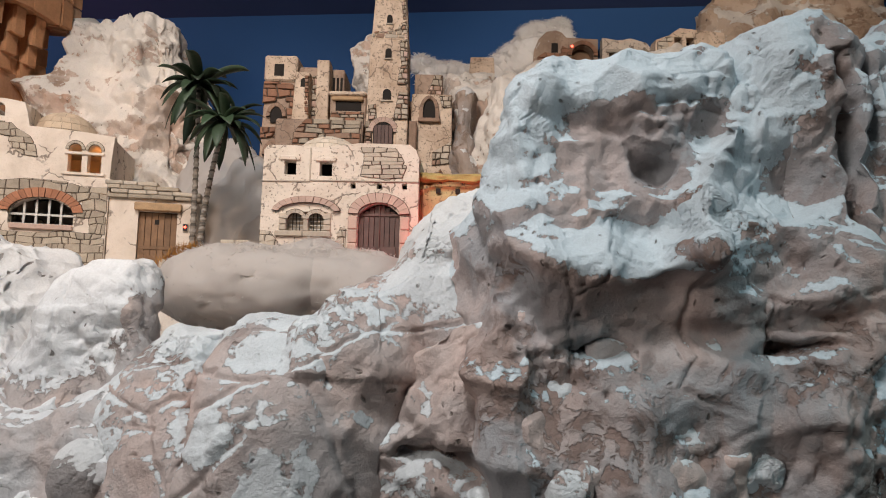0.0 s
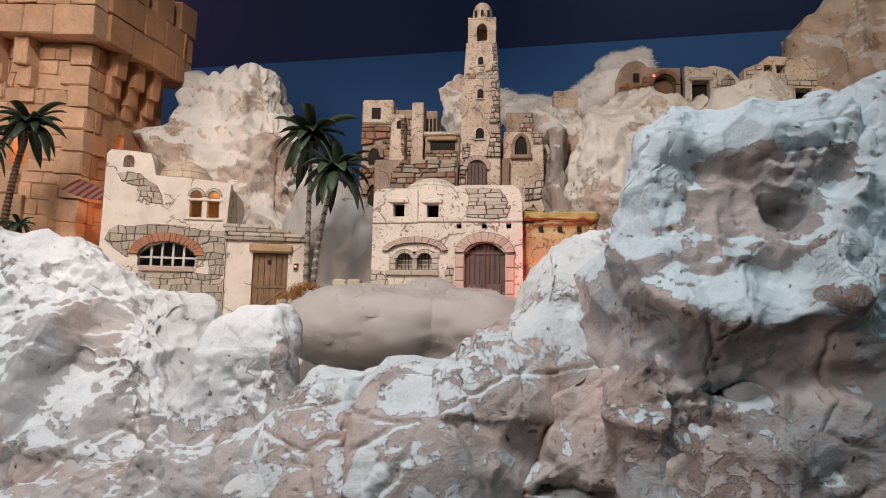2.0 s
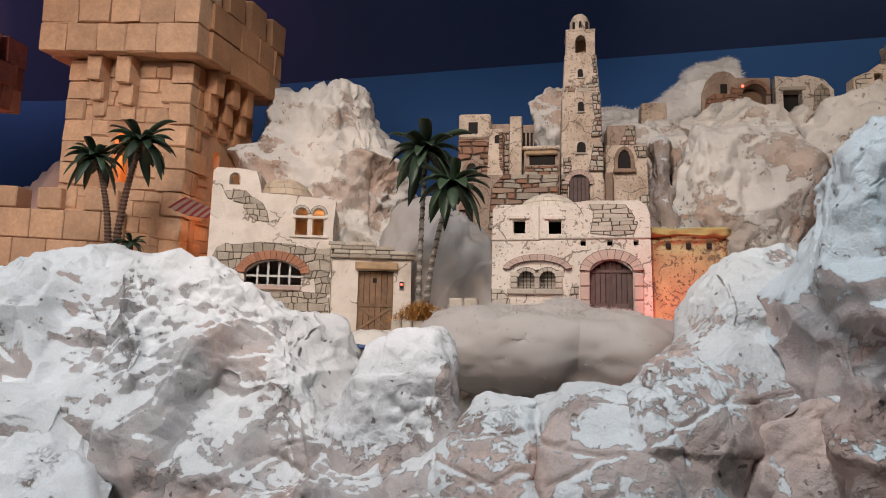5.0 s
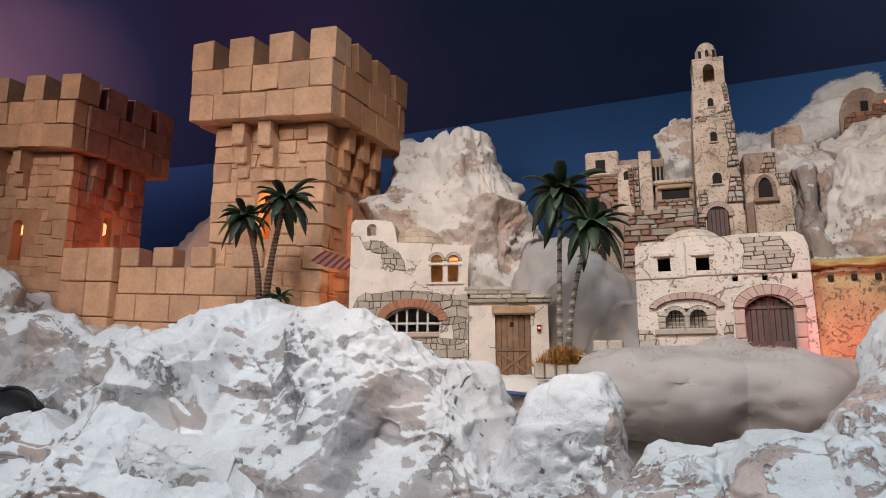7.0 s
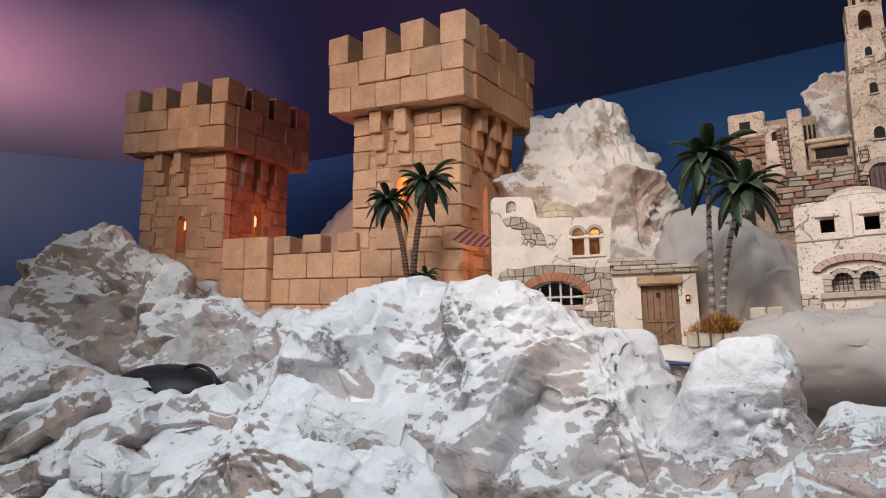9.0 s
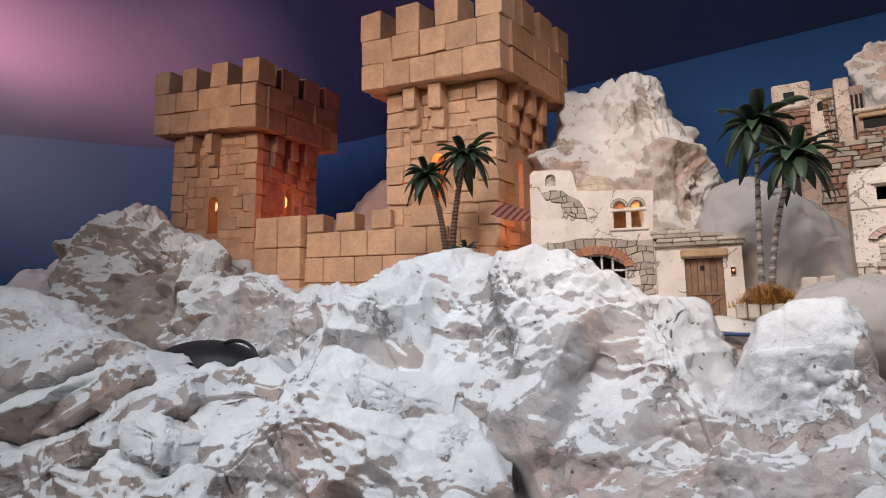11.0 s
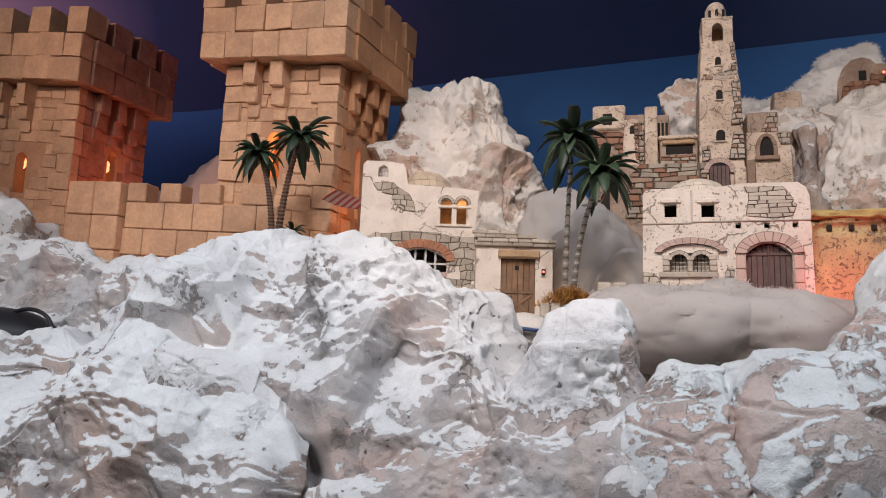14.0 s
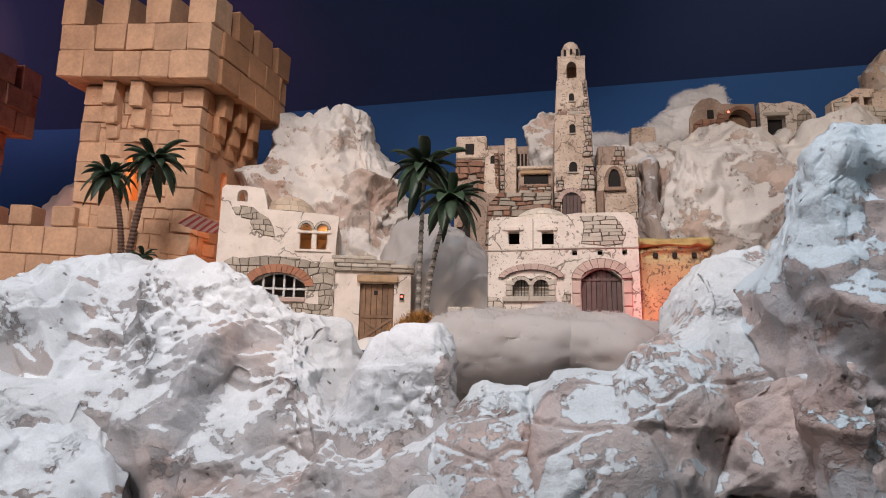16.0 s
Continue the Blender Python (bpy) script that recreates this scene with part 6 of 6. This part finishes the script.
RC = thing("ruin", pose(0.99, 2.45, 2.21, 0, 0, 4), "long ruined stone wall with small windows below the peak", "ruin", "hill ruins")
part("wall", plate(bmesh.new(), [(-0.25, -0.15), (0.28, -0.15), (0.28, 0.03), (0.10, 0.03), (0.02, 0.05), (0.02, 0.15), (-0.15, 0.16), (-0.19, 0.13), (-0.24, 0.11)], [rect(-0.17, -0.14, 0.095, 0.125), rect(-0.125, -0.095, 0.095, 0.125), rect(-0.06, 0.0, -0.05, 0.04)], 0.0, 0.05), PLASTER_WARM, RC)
# near-black backing gives the window holes their shade
part("wall_back", box(bmesh.new(), -0.2, 0.02, 0.0505, 0.06, -0.1, 0.14), SHADE_BLACK, RC)
masonry(RC, [(-0.23, 0.0), (0.018, 0.0), (0.018, 0.09), (-0.03, 0.07), (-0.08, 0.085), (-0.1, 0.14), (-0.19, 0.13), (-0.235, 0.10)], -0.001, 0.034, 0.016, STONE_WARM, 43, [rect(-0.175, -0.09, 0.09, 0.13), rect(-0.065, 0.005, -0.05, 0.045)], 0.005)
masonry(RC, [(0.03, -0.08), (0.275, -0.08), (0.275, 0.02), (0.2, 0.028), (0.15, 0.0), (0.04, 0.03)], -0.001, 0.034, 0.018, STONE_WARM, 44, (), 0.005)
RD = thing("ruin", pose(0.13, 2.84, 2.30), "broken cream stone tower stump on the hill", "ruin", "hill ruins")
part("wall", tapered(bmesh.new(), -0.1, -0.05, 0.07, 0.0, 0.1, 0.10, -0.04, 0.06, 0.01, 0.09), PLASTER_WARM, RD)

# ---- palms ----
def palm(m, trunks, label, bark, group="palms"):
    """A model palm: ringed trunks from one root, each with a crown of broad arching plastic leaves."""
    p = thing("palm_tree", m, label, "palm tree", group)
    for ti, (path, r0, leaves, length) in enumerate(trunks):
        pts = [Vector(q) for q in path]
        rings, sides = 64, 9
        vs, fs = [], []
        if len(pts) > 1:
            for k in range(rings):
                u = k / (rings - 1)
                a, b, c = pts[0], pts[1], pts[2]
                q = a * (1 - u) ** 2 + b * 2 * u * (1 - u) + c * u * u
                r = r0 * (1 - 0.35 * u) * (1.16 if k % 2 else 0.84)
                for j in range(sides):
                    an = 2 * math.pi * j / sides
                    vs.append((q.x + r * math.cos(an), q.y + r * math.sin(an), q.z))
            fs = [(k * sides + j, k * sides + (j + 1) % sides, (k + 1) * sides + (j + 1) % sides, (k + 1) * sides + j) for k in range(rings - 1) for j in range(sides)]
            tr = mesh_ob("trunk", vs, fs, bark, p, False)
            if bark is TRUNK:
                tr.data.materials.append(GROOVE)
                tr.data.polygons.foreach_set("material_index", [1 if (i // sides) % 4 == 1 else 0 for i in range(len(fs))])
        top = pts[-1]
        crown = new("crown")
        crown.parent = p
        crown.location = top
        rnd = random.Random(ti + int(top.x * 1000))
        meshes = []
        for k in range(6):
            vs, fs, n = [], [], 9
            droop = (0.10, 0.22, 0.38, 0.55, 0.8, 1.05)[k]
            lift = (1.1, 0.75, 0.5, 0.35, 0.15, -0.1)[k]
            for i in range(n):
                u = i / (n - 1)
                wd = 0.085 * length / 0.1 * (0.25 + 1.2 * u) * (1 - u) ** 0.65 * 0.31
                wd = max(wd * 1.0, 0.0006)
                x = length * u * (1 - 0.25 * droop * u)
                z = length * (lift * u - (lift * 0.45 + droop) * u * u)
                vs += [(x, -wd, z + wd * 0.45), (x, 0, z), (x, wd, z + wd * 0.45)]
            for i in range(n - 1):
                a = 3 * i
                fs += [(a, a + 3, a + 4, a + 1), (a + 1, a + 4, a + 5, a + 2)]
            me = bpy.data.meshes.new("leaf")
            me.from_pydata(vs, [], fs)
            me.materials.append(LEAF)
            me.polygons.foreach_set("use_smooth", [True] * len(me.polygons))
            meshes.append(me)
        for i in range(leaves):
            ob = new("leaf", meshes[i * 6 // leaves])
            ob.parent = crown
            ob.rotation_euler = (rnd.uniform(-0.25, 0.25), rnd.uniform(-0.12, 0.12), i * 2.399 + rnd.uniform(-0.2, 0.2))
            s = rnd.uniform(0.85, 1.1)
            ob.scale = (s, s, s)
            solid = ob.modifiers.new("thickness", "SOLIDIFY")
            solid.thickness = 0.0012
    return p


palm(pose(-0.665, 1.84, 1.42), [([(-0.012, 0, 0.0), (-0.008, -0.01, 0.25), (0.014, -0.09, 0.455)], 0.0085, 30, 0.115), ([(0.010, -0.012, 0.0), (0.020, -0.02, 0.2), (0.092, -0.11, 0.352)], 0.009, 30, 0.108)],
    "twin-stemmed model palm with grey ringed trunks and dark green leaves", TRUNK)
palm(pose(-1.53, 1.72, 1.56), [([(-0.004, 0, 0.0), (-0.012, 0, 0.18), (-0.068, 0, 0.305)], 0.0105, 26, 0.085), ([(0.004, 0.012, 0.0), (0.012, 0.012, 0.2), (0.058, 0.012, 0.352)], 0.0115, 30, 0.10)],
    "twin-stemmed model palm with brown trunks before the castle", TRUNK_BROWN)
palm(pose(-1.475, 1.73, 1.59), [([(0, 0, 0.0), (0, 0, 0.01), (0, 0, 0.03)], 0.006, 16, 0.05)], "tiny stemless model palm beside the castle", TRUNK_BROWN)

# ---- planter with dry moss ----
pl = thing("planter", pose(-0.665, 1.815, 1.385), "low stone planter with tufts of dry orange moss", "planter")
rnd = random.Random(8)
for k in range(5):
    part("stone", box(bmesh.new(), -0.075 + k * 0.03, -0.048 + k * 0.03, -0.035 - rnd.uniform(0, 0.004), 0.035, 0.0, 0.034 + rnd.uniform(0, 0.006), 0.004), STONE_WARM, pl)
vs, fs = [], []
for i in range(2600):
    x, y = rnd.gauss(0.01, 0.035), rnd.gauss(-0.01, 0.02)
    a, l = rnd.uniform(0, 6.28), rnd.uniform(0.012, 0.03)
    e = rnd.uniform(0.1, 1.4)
    d = Vector((math.cos(a) * math.cos(e), math.sin(a) * math.cos(e), math.sin(e))) * l
    z = 0.032 + 0.045 * max(0, 1 - (x / 0.08) ** 2) * rnd.random()
    s = Vector((-math.sin(a), math.cos(a), 0)) * 0.0011
    k = len(vs)
    o = Vector((x, y, z))
    vs += [o - s, o + s, o + d]
    fs.append((k, k + 1, k + 2))
tagged(mesh_ob("dry_moss", vs, fs, GRASS, pl, False), kind="stuff", label="orange dried moss")

# ---- low wall stub, cables, black lamp housing ----
st = thing("stone_stub", pose(-0.545, 1.80, 1.385), "short low wall of white stones beside the cotton", "wall")
for r in range(3):
    for k in range(2):
        part("stone", box(bmesh.new(), -0.04 + k * 0.04 + 0.01 * (r % 2), -0.002 + k * 0.04 + 0.01 * (r % 2), -0.02, 0.02, r * 0.033, r * 0.033 + 0.031, 0.004), STONE_WARM, st)
for k in range(3):
    vs, fs = [], []
    for i in range(14):
        u = i / 13
        q = Vector((-0.98 + 0.42 * u, 1.62 + 0.10 * u, 1.338 + 0.008 * k + 0.012 * math.sin(4 * u + k)))
        for j in range(8):
            an = 2 * math.pi * j / 8
            vs.append((q.x, q.y + 0.0045 * math.cos(an) - 0.012 * k, q.z + 0.0045 * math.sin(an)))
    fs = [(i * 8 + j, i * 8 + (j + 1) % 8, (i + 1) * 8 + (j + 1) % 8, (i + 1) * 8 + j) for i in range(13) for j in range(8)]
    tagged(mesh_ob("cable", vs, fs, CABLE if k else BARS, None), "dark blue cable lying behind the rocks" if k else "pale cable lying behind the rocks", "cable", "cables")
lh = thing("lamp_housing", pose(-2.29, 1.50, 1.275), "black domed lamp housing with a bent handle among the rocks", "lamp")
bm = bmesh.new()
bmesh.ops.create_uvsphere(bm, u_segments=32, v_segments=16, radius=1.0)
for v in bm.verts:
    v.co = Vector((v.co.x * 0.215, v.co.y * 0.13, max(v.co.z, -0.3) * 0.092))
part("shell", bm, BLACK, lh, smooth=True)
vs, fs = [], []
for i in range(17):
    a = math.pi * i / 16
    q = Vector((0.15 + 0.085 * math.cos(a), -0.03, 0.03 + 0.055 * math.sin(a)))
    for j in range(8):
        an = 2 * math.pi * j / 8
        vs.append((q.x + 0.006 * math.cos(an) * math.cos(a), q.y + 0.006 * math.sin(an), q.z + 0.006 * math.cos(an) * math.sin(a)))
fs = [(i * 8 + j, i * 8 + (j + 1) % 8, (i + 1) * 8 + (j + 1) % 8, (i + 1) * 8 + j) for i in range(16) for j in range(8)]
mesh_ob("handle", vs, fs, BLACK, lh)
